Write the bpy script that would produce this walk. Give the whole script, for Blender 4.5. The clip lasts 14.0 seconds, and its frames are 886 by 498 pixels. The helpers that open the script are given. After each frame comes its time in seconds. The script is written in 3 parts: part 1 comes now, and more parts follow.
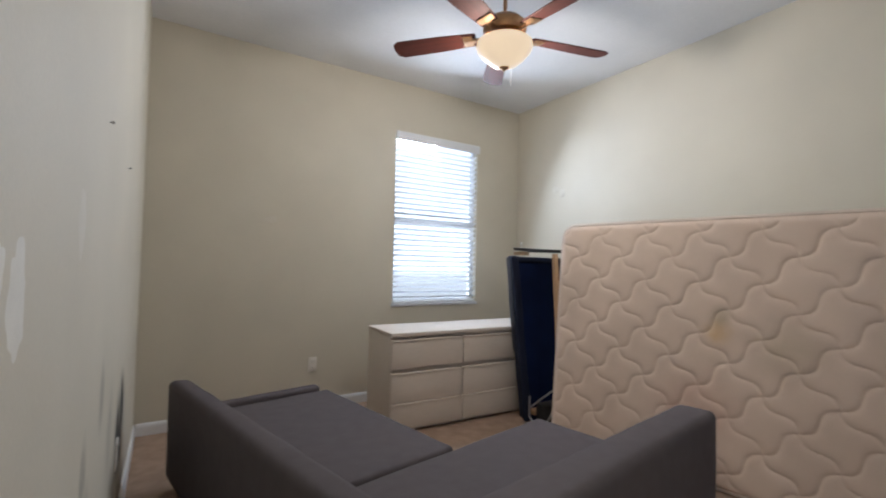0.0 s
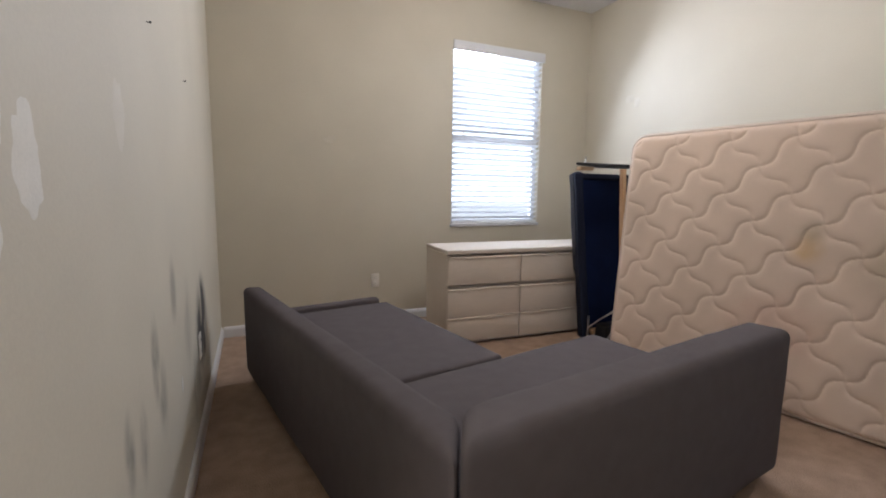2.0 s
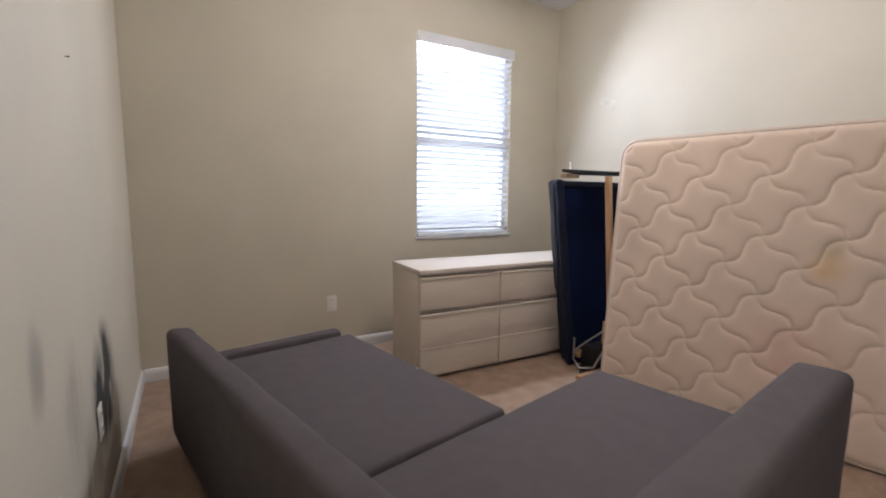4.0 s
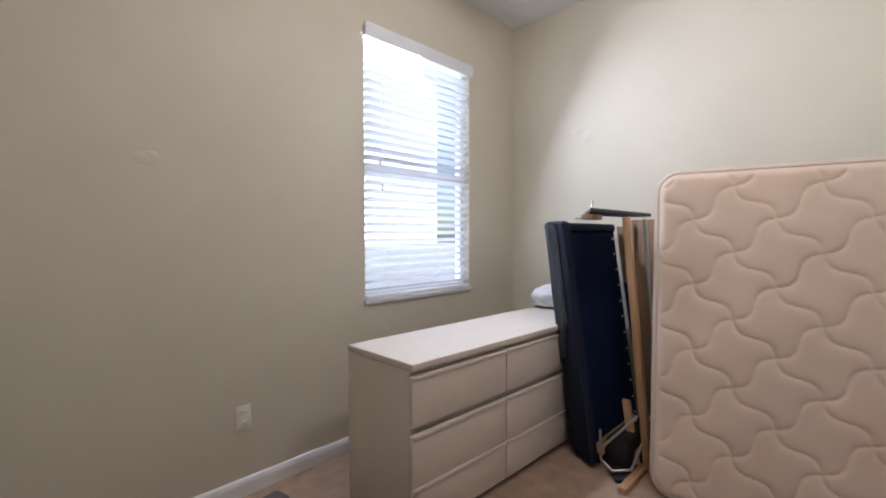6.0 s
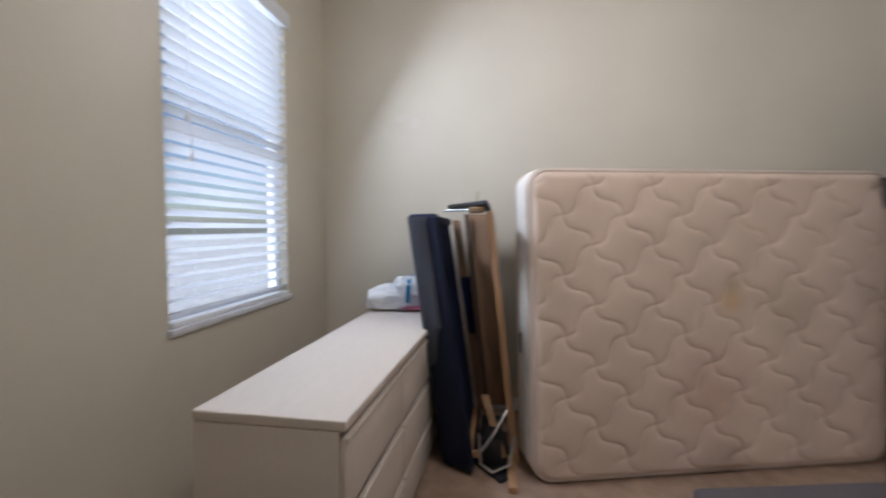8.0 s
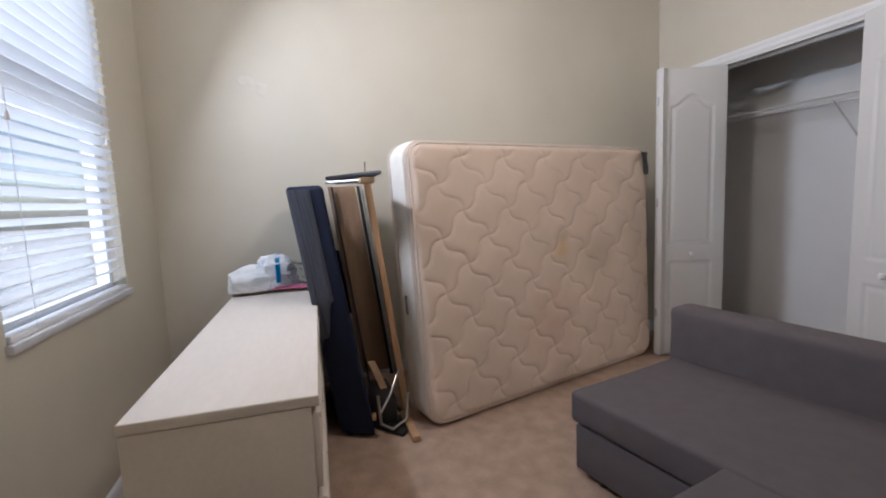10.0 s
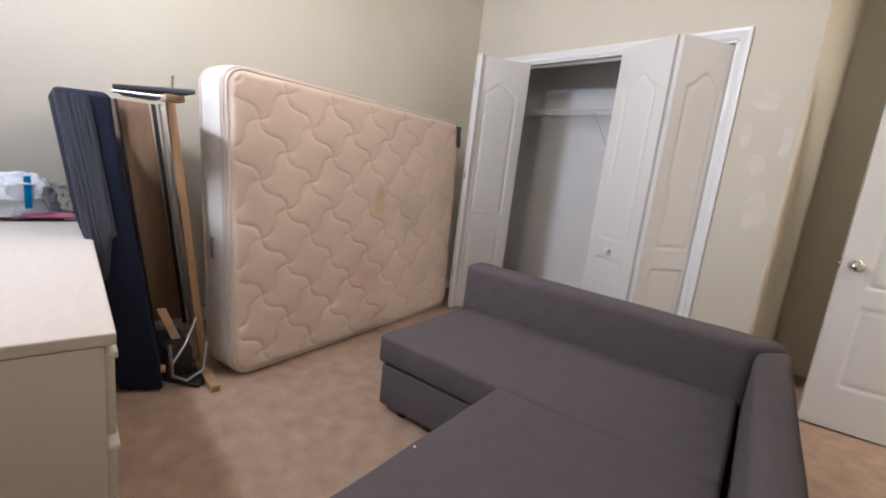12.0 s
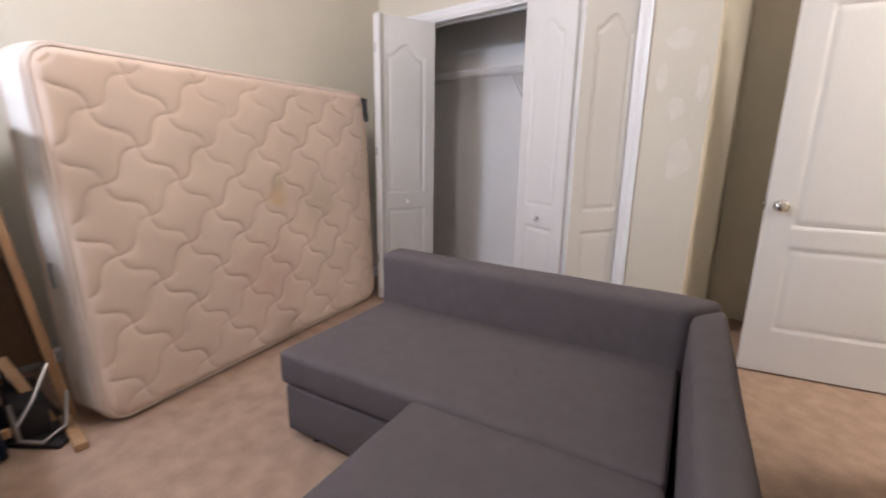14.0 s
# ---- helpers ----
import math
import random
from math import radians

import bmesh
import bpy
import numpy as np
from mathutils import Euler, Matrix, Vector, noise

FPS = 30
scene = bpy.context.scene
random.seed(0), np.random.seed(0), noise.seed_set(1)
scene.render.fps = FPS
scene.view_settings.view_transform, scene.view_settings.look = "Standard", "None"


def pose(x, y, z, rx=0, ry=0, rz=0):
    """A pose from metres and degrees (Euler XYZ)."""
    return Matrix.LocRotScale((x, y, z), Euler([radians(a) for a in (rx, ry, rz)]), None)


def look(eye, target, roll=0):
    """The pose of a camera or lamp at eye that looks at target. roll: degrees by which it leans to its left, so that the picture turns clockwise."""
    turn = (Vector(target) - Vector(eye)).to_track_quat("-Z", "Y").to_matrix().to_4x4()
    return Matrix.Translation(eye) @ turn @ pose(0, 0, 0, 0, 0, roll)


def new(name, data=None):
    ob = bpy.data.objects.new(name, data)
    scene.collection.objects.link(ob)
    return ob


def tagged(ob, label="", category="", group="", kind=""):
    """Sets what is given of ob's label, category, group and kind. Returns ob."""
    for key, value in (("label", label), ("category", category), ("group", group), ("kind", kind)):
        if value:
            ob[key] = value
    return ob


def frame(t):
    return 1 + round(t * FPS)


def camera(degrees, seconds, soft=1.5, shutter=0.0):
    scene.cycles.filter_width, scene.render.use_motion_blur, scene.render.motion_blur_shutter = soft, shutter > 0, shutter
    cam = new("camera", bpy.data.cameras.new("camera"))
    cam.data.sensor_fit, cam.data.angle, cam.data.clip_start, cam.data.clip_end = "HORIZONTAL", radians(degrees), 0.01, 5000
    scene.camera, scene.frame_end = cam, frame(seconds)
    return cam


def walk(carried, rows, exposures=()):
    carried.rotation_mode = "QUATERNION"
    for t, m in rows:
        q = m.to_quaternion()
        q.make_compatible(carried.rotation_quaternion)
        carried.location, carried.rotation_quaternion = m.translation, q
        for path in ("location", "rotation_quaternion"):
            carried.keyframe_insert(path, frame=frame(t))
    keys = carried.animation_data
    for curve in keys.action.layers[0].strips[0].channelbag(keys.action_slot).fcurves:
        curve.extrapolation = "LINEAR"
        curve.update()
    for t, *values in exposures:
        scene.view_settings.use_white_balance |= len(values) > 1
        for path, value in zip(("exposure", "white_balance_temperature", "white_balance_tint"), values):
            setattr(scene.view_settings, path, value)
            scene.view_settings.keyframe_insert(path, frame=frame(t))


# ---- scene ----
cam = camera(90.2, 14.0, 1.9, 0.4)
EXPOSURES = [(0, -0.30, 5440, 9), (1.5, -0.24, 5580, 11), (3, -0.08, 5740, 14), (5.5, -0.12, 5600, 14), (7, -0.38, 5520, 14),
             (8, -0.45, 5520, 13), (10.5, -0.20, 5640, 14), (12.5, 0.16, 5740, 15), (14, 0.24, 5800, 18)]
PATH = [
    (0, (0.007, -0.007, 1.22), (1.068, 1.687, 1.29), 1.3),
    (0.5, (0.076, -0.011, 1.208), (0.89, 1.815, 1.254), 1.8),
    (1, (0.111, -0.005, 1.181), (0.85, 1.853, 1.122), 1.7),
    (1.5, (0.126, -0.003, 1.153), (0.881, 1.841, 0.972), 1.0),
    (2, (0.111, -0.007, 1.134), (0.898, 1.814, 0.88), 0.8),
    (2.5, (0.091, -0.012, 1.142), (0.91, 1.792, 0.866), 1.2),
    (3, (0.152, 0.022, 1.139), (0.982, 1.822, 0.877), 1.7),
    (3.2, (0.150, 0.088, 1.148), (1.008, 1.878, 0.888), 1.5),
    (5.5, (0.171, 1.298, 1.218), (1.488, 2.797, 1.097), 0.4),
    (6, (0.225, 1.579, 1.23), (1.675, 2.955, 1.167), -0.1),
    (6.5, (0.251, 1.805, 1.224), (1.85, 3.005, 1.161), -0.4),
    (7, (0.225, 2.08, 1.212), (1.957, 3.077, 1.134), 0.5),
    (7.5, (0.266, 2.275, 1.235), (2.115, 3.036, 1.207), -1.2),
    (8, (0.277, 2.439, 1.236), (2.257, 2.701, 1.141), -0.0),
    (8.2, (0.268, 2.537, 1.217), (2.265, 2.483, 1.127), -0.6),
    (10.3, (0.227, 2.885, 1.21), (2.073, 2.148, 0.991), -1.0),
    (10.5, (0.236, 2.911, 1.206), (2.028, 2.049, 0.988), 0.5),
    (11, (0.212, 2.96, 1.18), (1.868, 1.878, 0.883), 4.4),
    (11.5, (0.212, 2.963, 1.171), (1.717, 1.7, 0.802), 6.3),
    (12, (0.207, 2.962, 1.176), (1.643, 1.62, 0.81), 6.6),
    (12.5, (0.211, 2.953, 1.175), (1.585, 1.542, 0.827), 6.0),
    (13, (0.22, 2.941, 1.182), (1.567, 1.504, 0.838), 4.8),
    (13.5, (0.24, 2.874, 1.176), (1.61, 1.468, 0.794), 3.1),
    (14, (0.271, 2.615, 1.181), (1.53, 1.13, 0.723), 0.9),
]
walk(cam, [(t, look(eye, target, roll)) for t, eye, target, roll in PATH], EXPOSURES)

# ---- world, light, exposure ----
world = bpy.data.worlds.new("world")
scene.world = world
world.use_nodes = True
wn = world.node_tree
sky = wn.nodes.new("ShaderNodeTexSky")
sky.sky_type, sky.sun_disc = "NISHITA", False
sky.sun_elevation, sky.sun_rotation = radians(56), radians(266)
wn.links.new(sky.outputs[0], wn.nodes["Background"].inputs[0])
wn.nodes["Background"].inputs[1].default_value = 0.12

sun = new("sun", bpy.data.lights.new("sun", "SUN"))
sun.data.energy, sun.data.angle, sun.data.color = 5.0, radians(0.5), (1.0, 0.96, 0.9)
sun.matrix_world = look((0, 0, 12), (8.0, -0.6, 0))

# the sky's light in the window's opening: slanting in under the valance, and the glow behind the blinds
for name, y, z, wide, high, watts, aim, spread in (("window_daylight", 3.650, 2.345, 0.88, 0.040, 50.0, (1.25, 0.9, 0.80), 165), ("sky_glow", 3.84, 1.62, 1.70, 1.70, 26.0, (2.247, 1.0, 1.62), 180)):
    day = new(name, bpy.data.lights.new(name, "AREA"))
    day.data.shape, day.data.size, day.data.size_y = "RECTANGLE", wide, high
    day.data.energy, day.data.color, day.data.spread = watts, (0.95, 0.97, 1.0), radians(spread)
    day.matrix_world = look((2.247, y, z), aim)

bulb = new("fan_bulb", bpy.data.lights.new("fan_bulb", "POINT"))
bulb.data.energy, bulb.data.color, bulb.data.shadow_soft_size = 50.0, (1.0, 0.84, 0.66), 0.08
bulb.location = (1.65, 1.985, 2.44)

# added fill for the sofa's dark south side; no lamp is seen here
hall = new("hall_fill", bpy.data.lights.new("hall_fill", "AREA"))
hall.data.size, hall.data.energy, hall.data.color = 0.5, 36.0, (1.0, 0.88, 0.72)
hall.matrix_world = look((-0.9, -0.1, 2.6), (-0.9, -0.1, 0))


# ---- materials ----
def mat(name, colour, rough=0.6, metal=0.0, vary=0.10, scale=6.0, grain=120.0, bump=0.15, dist=0.002, coords="Object",
        dark=None, spec=0.5, trans=0.0, rnd=0.0, stretch=(1, 1, 1)):
    m = bpy.data.materials.new(name)
    m.use_nodes = True
    n, l = m.node_tree.nodes, m.node_tree.links
    b = n["Principled BSDF"]
    tc, mp = n.new("ShaderNodeTexCoord"), n.new("ShaderNodeMapping")
    mp.inputs["Scale"].default_value = stretch
    l.new(tc.outputs[coords], mp.inputs[0])
    big, fine = n.new("ShaderNodeTexNoise"), n.new("ShaderNodeTexNoise")
    for t, s, d in ((big, scale, 4), (fine, grain, 3)):
        t.inputs["Scale"].default_value, t.inputs["Detail"].default_value = s, d
        l.new(mp.outputs[0], t.inputs[0])
    mix = n.new("ShaderNodeMath")
    mix.operation = "MULTIPLY_ADD"
    l.new(fine.outputs[0], mix.inputs[0])
    mix.inputs[1].default_value = 0.4
    add = n.new("ShaderNodeMath")
    add.operation = "MULTIPLY"
    l.new(big.outputs[0], add.inputs[0])
    add.inputs[1].default_value = 0.6
    l.new(add.outputs[0], mix.inputs[2])
    ramp = n.new("ShaderNodeValToRGB")
    lo = dark or [c * (1 - vary) for c in colour]
    hi = [min(1, c * (1 + vary * 0.6)) for c in colour]
    ramp.color_ramp.elements[0].position, ramp.color_ramp.elements[1].position = 0.36, 0.64
    ramp.color_ramp.elements[0].color, ramp.color_ramp.elements[1].color = (*lo, 1), (*hi, 1)
    l.new(mix.outputs[0], ramp.inputs[0])
    l.new(ramp.outputs[0], b.inputs["Base Color"])
    b.inputs["Roughness"].default_value, b.inputs["Metallic"].default_value = rough, metal
    b.inputs["Specular IOR Level"].default_value = spec
    if trans:
        b.inputs["Transmission Weight"].default_value = trans
    bp = n.new("ShaderNodeBump")
    bp.inputs["Strength"].default_value, bp.inputs["Distance"].default_value = bump, dist
    l.new(fine.outputs[0], bp.inputs["Height"])
    l.new(bp.outputs[0], b.inputs["Normal"])
    return m


M = {}
M["wall"] = mat("wall_paint", (0.590, 0.548, 0.452), 0.62, vary=0.05, scale=2.2, grain=160, bump=0.22, dist=0.0015)
M["ceiling"] = mat("ceiling_paint", (0.74, 0.74, 0.75), 0.8, vary=0.05, scale=3, grain=55, bump=0.4, dist=0.003)
M["closet"] = mat("closet_paint", (0.77, 0.77, 0.765), 0.7, vary=0.04, scale=2.5, grain=150, bump=0.2, dist=0.0015)
M["carpet"] = mat("carpet", (0.42, 0.30, 0.22), 0.95, vary=0.19, scale=11, grain=150, bump=1.0, dist=0.008, spec=0.1)
M["trim"] = mat("trim_paint", (0.74, 0.74, 0.74), 0.32, vary=0.03, scale=4, grain=90, bump=0.05, dist=0.001)
M["door"] = mat("door_paint", (0.62, 0.615, 0.60), 0.38, vary=0.03, scale=3, grain=260, bump=0.1, dist=0.0008, stretch=(1, 1, 0.12))
M["laminate"] = mat("dresser_laminate", (0.65, 0.585, 0.515), 0.58, spec=0.25, vary=0.05, scale=3, grain=70, bump=0.05, dist=0.0006, stretch=(0.25, 1, 1))
M["gap"] = mat("dresser_shadow_board", (0.56, 0.50, 0.44), 0.6, vary=0.08)
M["sofa"] = mat("grey_woven_fabric", (0.114, 0.099, 0.103), 0.95, vary=0.08, scale=16, grain=420, bump=1.0, dist=0.0022, spec=0.15)
M["foot"] = mat("black_plastic", (0.012, 0.012, 0.013), 0.45)
M["tick"] = mat("quilted_ticking", (0.66, 0.54, 0.45), 0.85, vary=0.10, scale=3, grain=700, bump=0.35, dist=0.001, spec=0.3)
M["band"] = mat("mattress_side_fabric", (0.72, 0.68, 0.61), 0.6, vary=0.10, scale=9, grain=300, bump=0.3, dist=0.002)
M["pipe"] = mat("mattress_piping", (0.62, 0.53, 0.46), 0.8, vary=0.08)
M["navy"] = mat("navy_cloth", (0.004, 0.010, 0.045), 0.85, spec=0.15, vary=0.25, grain=600, bump=0.3, dist=0.001)
M["bluegrey"] = mat("blue_grey_cloth", (0.013, 0.017, 0.036), 0.85, spec=0.2, vary=0.3, scale=8, grain=600, bump=0.4, dist=0.001, stretch=(1, 1, 0.2))
# paler than the side's cloth: the light on its upper part, as colour
M["cover"] = mat("lit_blue_grey_cloth", (0.115, 0.122, 0.150), 0.85, vary=0.3, scale=7, grain=500, bump=0.4, dist=0.001, stretch=(1, 1, 0.15))
M["ply"] = mat("brown_plywood", (0.27, 0.165, 0.095), 0.6, vary=0.25, scale=4, grain=60, bump=0.2, dist=0.001, stretch=(6, 6, 0.6))
M["pine"] = mat("pine_slat", (0.42, 0.255, 0.135), 0.55, vary=0.2, scale=5, grain=60, bump=0.15, dist=0.001, stretch=(8, 8, 0.5))
M["black"] = mat("black_steel", (0.012, 0.012, 0.014), 0.5, vary=0.3)
M["steel"] = mat("zinc_steel", (0.38, 0.38, 0.38), 0.4, metal=1.0, vary=0.15, scale=20)
M["chrome"] = mat("chrome", (0.72, 0.71, 0.69), 0.14, metal=1.0, vary=0.05)
M["blind"] = mat("white_vinyl_slat", (0.78, 0.80, 0.82), 0.45, vary=0.03, trans=0.0, bump=0.03)
M["vinyl"] = mat("window_vinyl", (0.72, 0.74, 0.77), 0.4, vary=0.03, bump=0.03)
M["sill"] = mat("sill_stone", (0.62, 0.63, 0.66), 0.35, vary=0.12, scale=14)
M["plate"] = mat("outlet_plastic", (0.74, 0.71, 0.65), 0.35, vary=0.02, bump=0.02)
M["slot"] = mat("dark_slot", (0.02, 0.02, 0.02), 0.6)
M["patch"] = mat("spackle", (0.73, 0.71, 0.655), 0.75, vary=0.07, scale=18, grain=200, bump=0.2)
M["patch2"] = mat("paint_touch_up", (0.615, 0.575, 0.49), 0.55, vary=0.06, scale=10, grain=200, bump=0.2)
M["patch3"] = mat("pale_paint_blotch", (0.635, 0.595, 0.515), 0.6, vary=0.10, scale=9, grain=200, bump=0.2)
M["blade"] = mat("cherry_wood_blade", (0.085, 0.022, 0.014), 0.7, spec=0.2, vary=0.3, scale=5, grain=50, bump=0.08, stretch=(0.4, 6, 6))
M["bronze"] = mat("brushed_bronze", (0.42, 0.25, 0.13), 0.34, metal=0.9, vary=0.2, scale=20)
M["cartonboard"] = mat("brown_board", (0.36, 0.25, 0.15), 0.7, vary=0.2)
M["linen"] = mat("white_linen", (0.78, 0.78, 0.78), 0.7, vary=0.05, grain=300, bump=0.4)
M["tape"] = mat("cyan_tape", (0.01, 0.30, 0.58), 0.3, vary=0.08)
M["pink"] = mat("pink_plastic", (0.62, 0.17, 0.26), 0.3, vary=0.15)
M["tag"] = mat("grey_corner_cloth", (0.16, 0.16, 0.18), 0.8, vary=0.3, scale=30)
M["grass"] = mat("pale_concrete", (0.50, 0.49, 0.46), 0.9, vary=0.2, scale=3, grain=80, bump=0.6, dist=0.02)

# the west wall: the same paint with black scuffs in streaks
m = M["wall"].copy()
m.name = "scuffed_wall_paint"
n, l = m.node_tree.nodes, m.node_tree.links
tc = n.new("ShaderNodeTexCoord")
total = None
for y, z, ry, rz, k in ((2.42, 0.47, 0.24, 0.24, 2.2), (1.66, 0.80, 0.07, 0.12, 0.4), (1.95, 0.60, 0.12, 0.20, 0.35), (1.33, 0.68, 0.055, 0.13, 0.7), (1.40, 0.54, 0.07, 0.12, 0.6), (1.03, 0.58, 0.045, 0.10, 0.8), (1.15, 0.54, 0.05, 0.10, 0.75), (2.15, 0.30, 0.22, 0.20, 0.5)):
    mp = n.new("ShaderNodeMapping")
    mp.inputs["Location"].default_value = (0, -y / ry, -z / rz)
    mp.inputs["Scale"].default_value = (0, 1 / ry, 1 / rz)
    l.new(tc.outputs["Object"], mp.inputs[0])
    ln = n.new("ShaderNodeVectorMath")
    ln.operation = "LENGTH"
    l.new(mp.outputs[0], ln.inputs[0])
    mr = n.new("ShaderNodeMapRange")
    mr.interpolation_type = "SMOOTHSTEP"
    mr.inputs[1].default_value, mr.inputs[2].default_value, mr.inputs[3].default_value, mr.inputs[4].default_value = 0.25, 1.2, k, 0.0
    l.new(ln.outputs["Value"], mr.inputs[0])
    if total is None:
        total = mr.outputs[0]
    else:
        mxx = n.new("ShaderNodeMath")
        mxx.operation = "MAXIMUM"
        l.new(total, mxx.inputs[0])
        l.new(mr.outputs[0], mxx.inputs[1])
        total = mxx.outputs[0]
mp, nz = n.new("ShaderNodeMapping"), n.new("ShaderNodeTexNoise")
mp.inputs["Scale"].default_value = (1, 5.5, 2.4)
nz.inputs["Scale"].default_value, nz.inputs["Detail"].default_value, nz.inputs["Distortion"].default_value = 1.6, 6, 0.6
l.new(tc.outputs["Object"], mp.inputs[0])
l.new(mp.outputs[0], nz.inputs[0])
mr = n.new("ShaderNodeMapRange")
mr.inputs[1].default_value, mr.inputs[2].default_value = 0.32, 0.62
l.new(nz.outputs[0], mr.inputs[0])
mul = n.new("ShaderNodeMath")
mul.operation = "MULTIPLY"
l.new(total, mul.inputs[0])
l.new(mr.outputs[0], mul.inputs[1])
mixc = n.new("ShaderNodeMix")
mixc.data_type = "RGBA"
bs = n["Principled BSDF"]
l.new(mul.outputs[0], mixc.inputs[0])
l.new(bs.inputs["Base Color"].links[0].from_socket, mixc.inputs[6])
mixc.inputs[7].default_value = (0.045, 0.043, 0.044, 1)
l.new(mixc.outputs[2], bs.inputs["Base Color"])
M["scuffed"] = m

# the ticking: yellow stain and grey smudges
m = M["tick"]
n, l = m.node_tree.nodes, m.node_tree.links
bs = n["Principled BSDF"]
src = bs.inputs["Base Color"].links[0].from_socket
tc = n.new("ShaderNodeTexCoord")
for x, y, z, r, col, k in ((2.66, 1.29, 0.875, 0.10, (0.56, 0.36, 0.13, 1), 0.75), (2.66, 1.28, 0.965, 0.085, (0.34, 0.29, 0.18, 1), 0.6), (2.74, 0.98, 0.82, 0.22, (0.44, 0.38, 0.27, 1), 0.45), (2.62, 1.40, 0.42, 0.34, (0.58, 0.38, 0.31, 1), 0.55)):
    vm, ln2, mr, nz, mul, mixc = (n.new("ShaderNodeVectorMath"), n.new("ShaderNodeVectorMath"), n.new("ShaderNodeMapRange"), n.new("ShaderNodeTexNoise"), n.new("ShaderNodeMath"), n.new("ShaderNodeMix"))
    vm.operation, ln2.operation, mul.operation, mixc.data_type = "SUBTRACT", "LENGTH", "MULTIPLY", "RGBA"
    vm.inputs[1].default_value = (x, y, z)
    l.new(tc.outputs["Object"], vm.inputs[0])
    l.new(vm.outputs[0], ln2.inputs[0])
    mr.interpolation_type = "SMOOTHSTEP"
    mr.inputs[1].default_value, mr.inputs[2].default_value, mr.inputs[3].default_value, mr.inputs[4].default_value = 0.0, r, k * 1.6, 0.0
    l.new(ln2.outputs["Value"], mr.inputs[0])
    nz.inputs["Scale"].default_value, nz.inputs["Detail"].default_value = 14, 5
    l.new(tc.outputs["Object"], nz.inputs[0])
    l.new(mr.outputs[0], mul.inputs[0])
    l.new(nz.outputs[0], mul.inputs[1])
    l.new(mul.outputs[0], mixc.inputs[0])
    l.new(src, mixc.inputs[6])
    mixc.inputs[7].default_value = col
    src = mixc.outputs[2]
l.new(src, bs.inputs["Base Color"])

# opal glass bowl, lit from within
m = bpy.data.materials.new("opal_glass_bowl")
m.use_nodes = True
b = m.node_tree.nodes["Principled BSDF"]
b.inputs["Base Color"].default_value = (0.88, 0.72, 0.5, 1)
b.inputs["Roughness"].default_value = 0.35
b.inputs["Emission Color"].default_value = (1.0, 0.72, 0.44, 1)
b.inputs["Emission Strength"].default_value = 0.8
M["opal"] = m

# clear pane and clear plastic film
for key, name, rough, col in (("glass", "clear_glass", 0.0, (1, 1, 1, 1)), ("film", "clear_film", 0.12, (0.93, 0.95, 0.97, 1))):
    m = bpy.data.materials.new(name)
    m.use_nodes = True
    n, l = m.node_tree.nodes, m.node_tree.links
    n.remove(n["Principled BSDF"])
    tr, gl, mx = n.new("ShaderNodeBsdfTransparent"), n.new("ShaderNodeBsdfGlossy"), n.new("ShaderNodeMixShader")
    fr, pw = n.new("ShaderNodeLayerWeight"), n.new("ShaderNodeMath")
    pw.operation, pw.inputs[1].default_value = "POWER", 3.5
    l.new(fr.outputs["Facing"], pw.inputs[0])
    tr.inputs[0].default_value = col
    gl.inputs[1].default_value = rough
    l.new(pw.outputs[0], mx.inputs[0])
    l.new(tr.outputs[0], mx.inputs[1])
    l.new(gl.outputs[0], mx.inputs[2])
    l.new(mx.outputs[0], n["Material Output"].inputs[0])
    M[key] = m


# ---- mesh helpers ----
def link(name, bm, material, parent=None, label="", smooth=True):
    me = bpy.data.meshes.new(name)
    if smooth:
        for f in bm.faces:
            f.smooth = True
    bm.normal_update()
    bm.to_mesh(me)
    bm.free()
    me.materials.append(M[material])
    if smooth:
        me.set_sharp_from_angle(angle=radians(38))
    ob = new(name, me)
    if parent:
        ob.parent = parent
    if label:
        ob["label"] = label
    return ob


def part(name, bm, material, parent, label="", smooth=True):
    return link(name, bm, material, parent, label, smooth)


def thing(name, m, label, category, group="", kind=""):
    ob = new(name)
    ob.empty_display_size = 0.1
    ob.matrix_world = m
    return tagged(ob, label, category, group, kind)


def box(x0, x1, y0, y1, z0, z1, bevel=0.0, seg=2, bm=None):
    one = bmesh.new()
    bmesh.ops.create_cube(one, size=1)
    for v in one.verts:
        v.co = Vector((x0 if v.co.x < 0 else x1, y0 if v.co.y < 0 else y1, z0 if v.co.z < 0 else z1))
    if bevel:
        bmesh.ops.bevel(one, geom=one.edges[:], offset=bevel, segments=seg, profile=0.5, affect="EDGES")
    return merge(bm, one)


def merge(bm, one):
    if bm is None:
        return one
    me = bpy.data.meshes.new("tmp")
    one.to_mesh(me)
    one.free()
    bm.from_mesh(me)
    bpy.data.meshes.remove(me)
    return bm


def lathe(profile, n=28, bm=None):
    """Turn (radius, z) pairs round z."""
    one = bmesh.new()
    rings = []
    for r, z in profile:
        if r < 1e-5:
            rings.append([one.verts.new((0, 0, z))])
        else:
            rings.append([one.verts.new((r * math.cos(2 * math.pi * i / n), r * math.sin(2 * math.pi * i / n), z)) for i in range(n)])
    for a, b2 in zip(rings, rings[1:]):
        for i in range(n):
            j = (i + 1) % n
            q = [a[i % len(a)], a[j % len(a)], b2[j % len(b2)], b2[i % len(b2)]]
            q = list(dict.fromkeys(q))
            if len(q) > 2:
                one.faces.new(q)
    bmesh.ops.recalc_face_normals(one, faces=one.faces[:])
    return merge(bm, one)


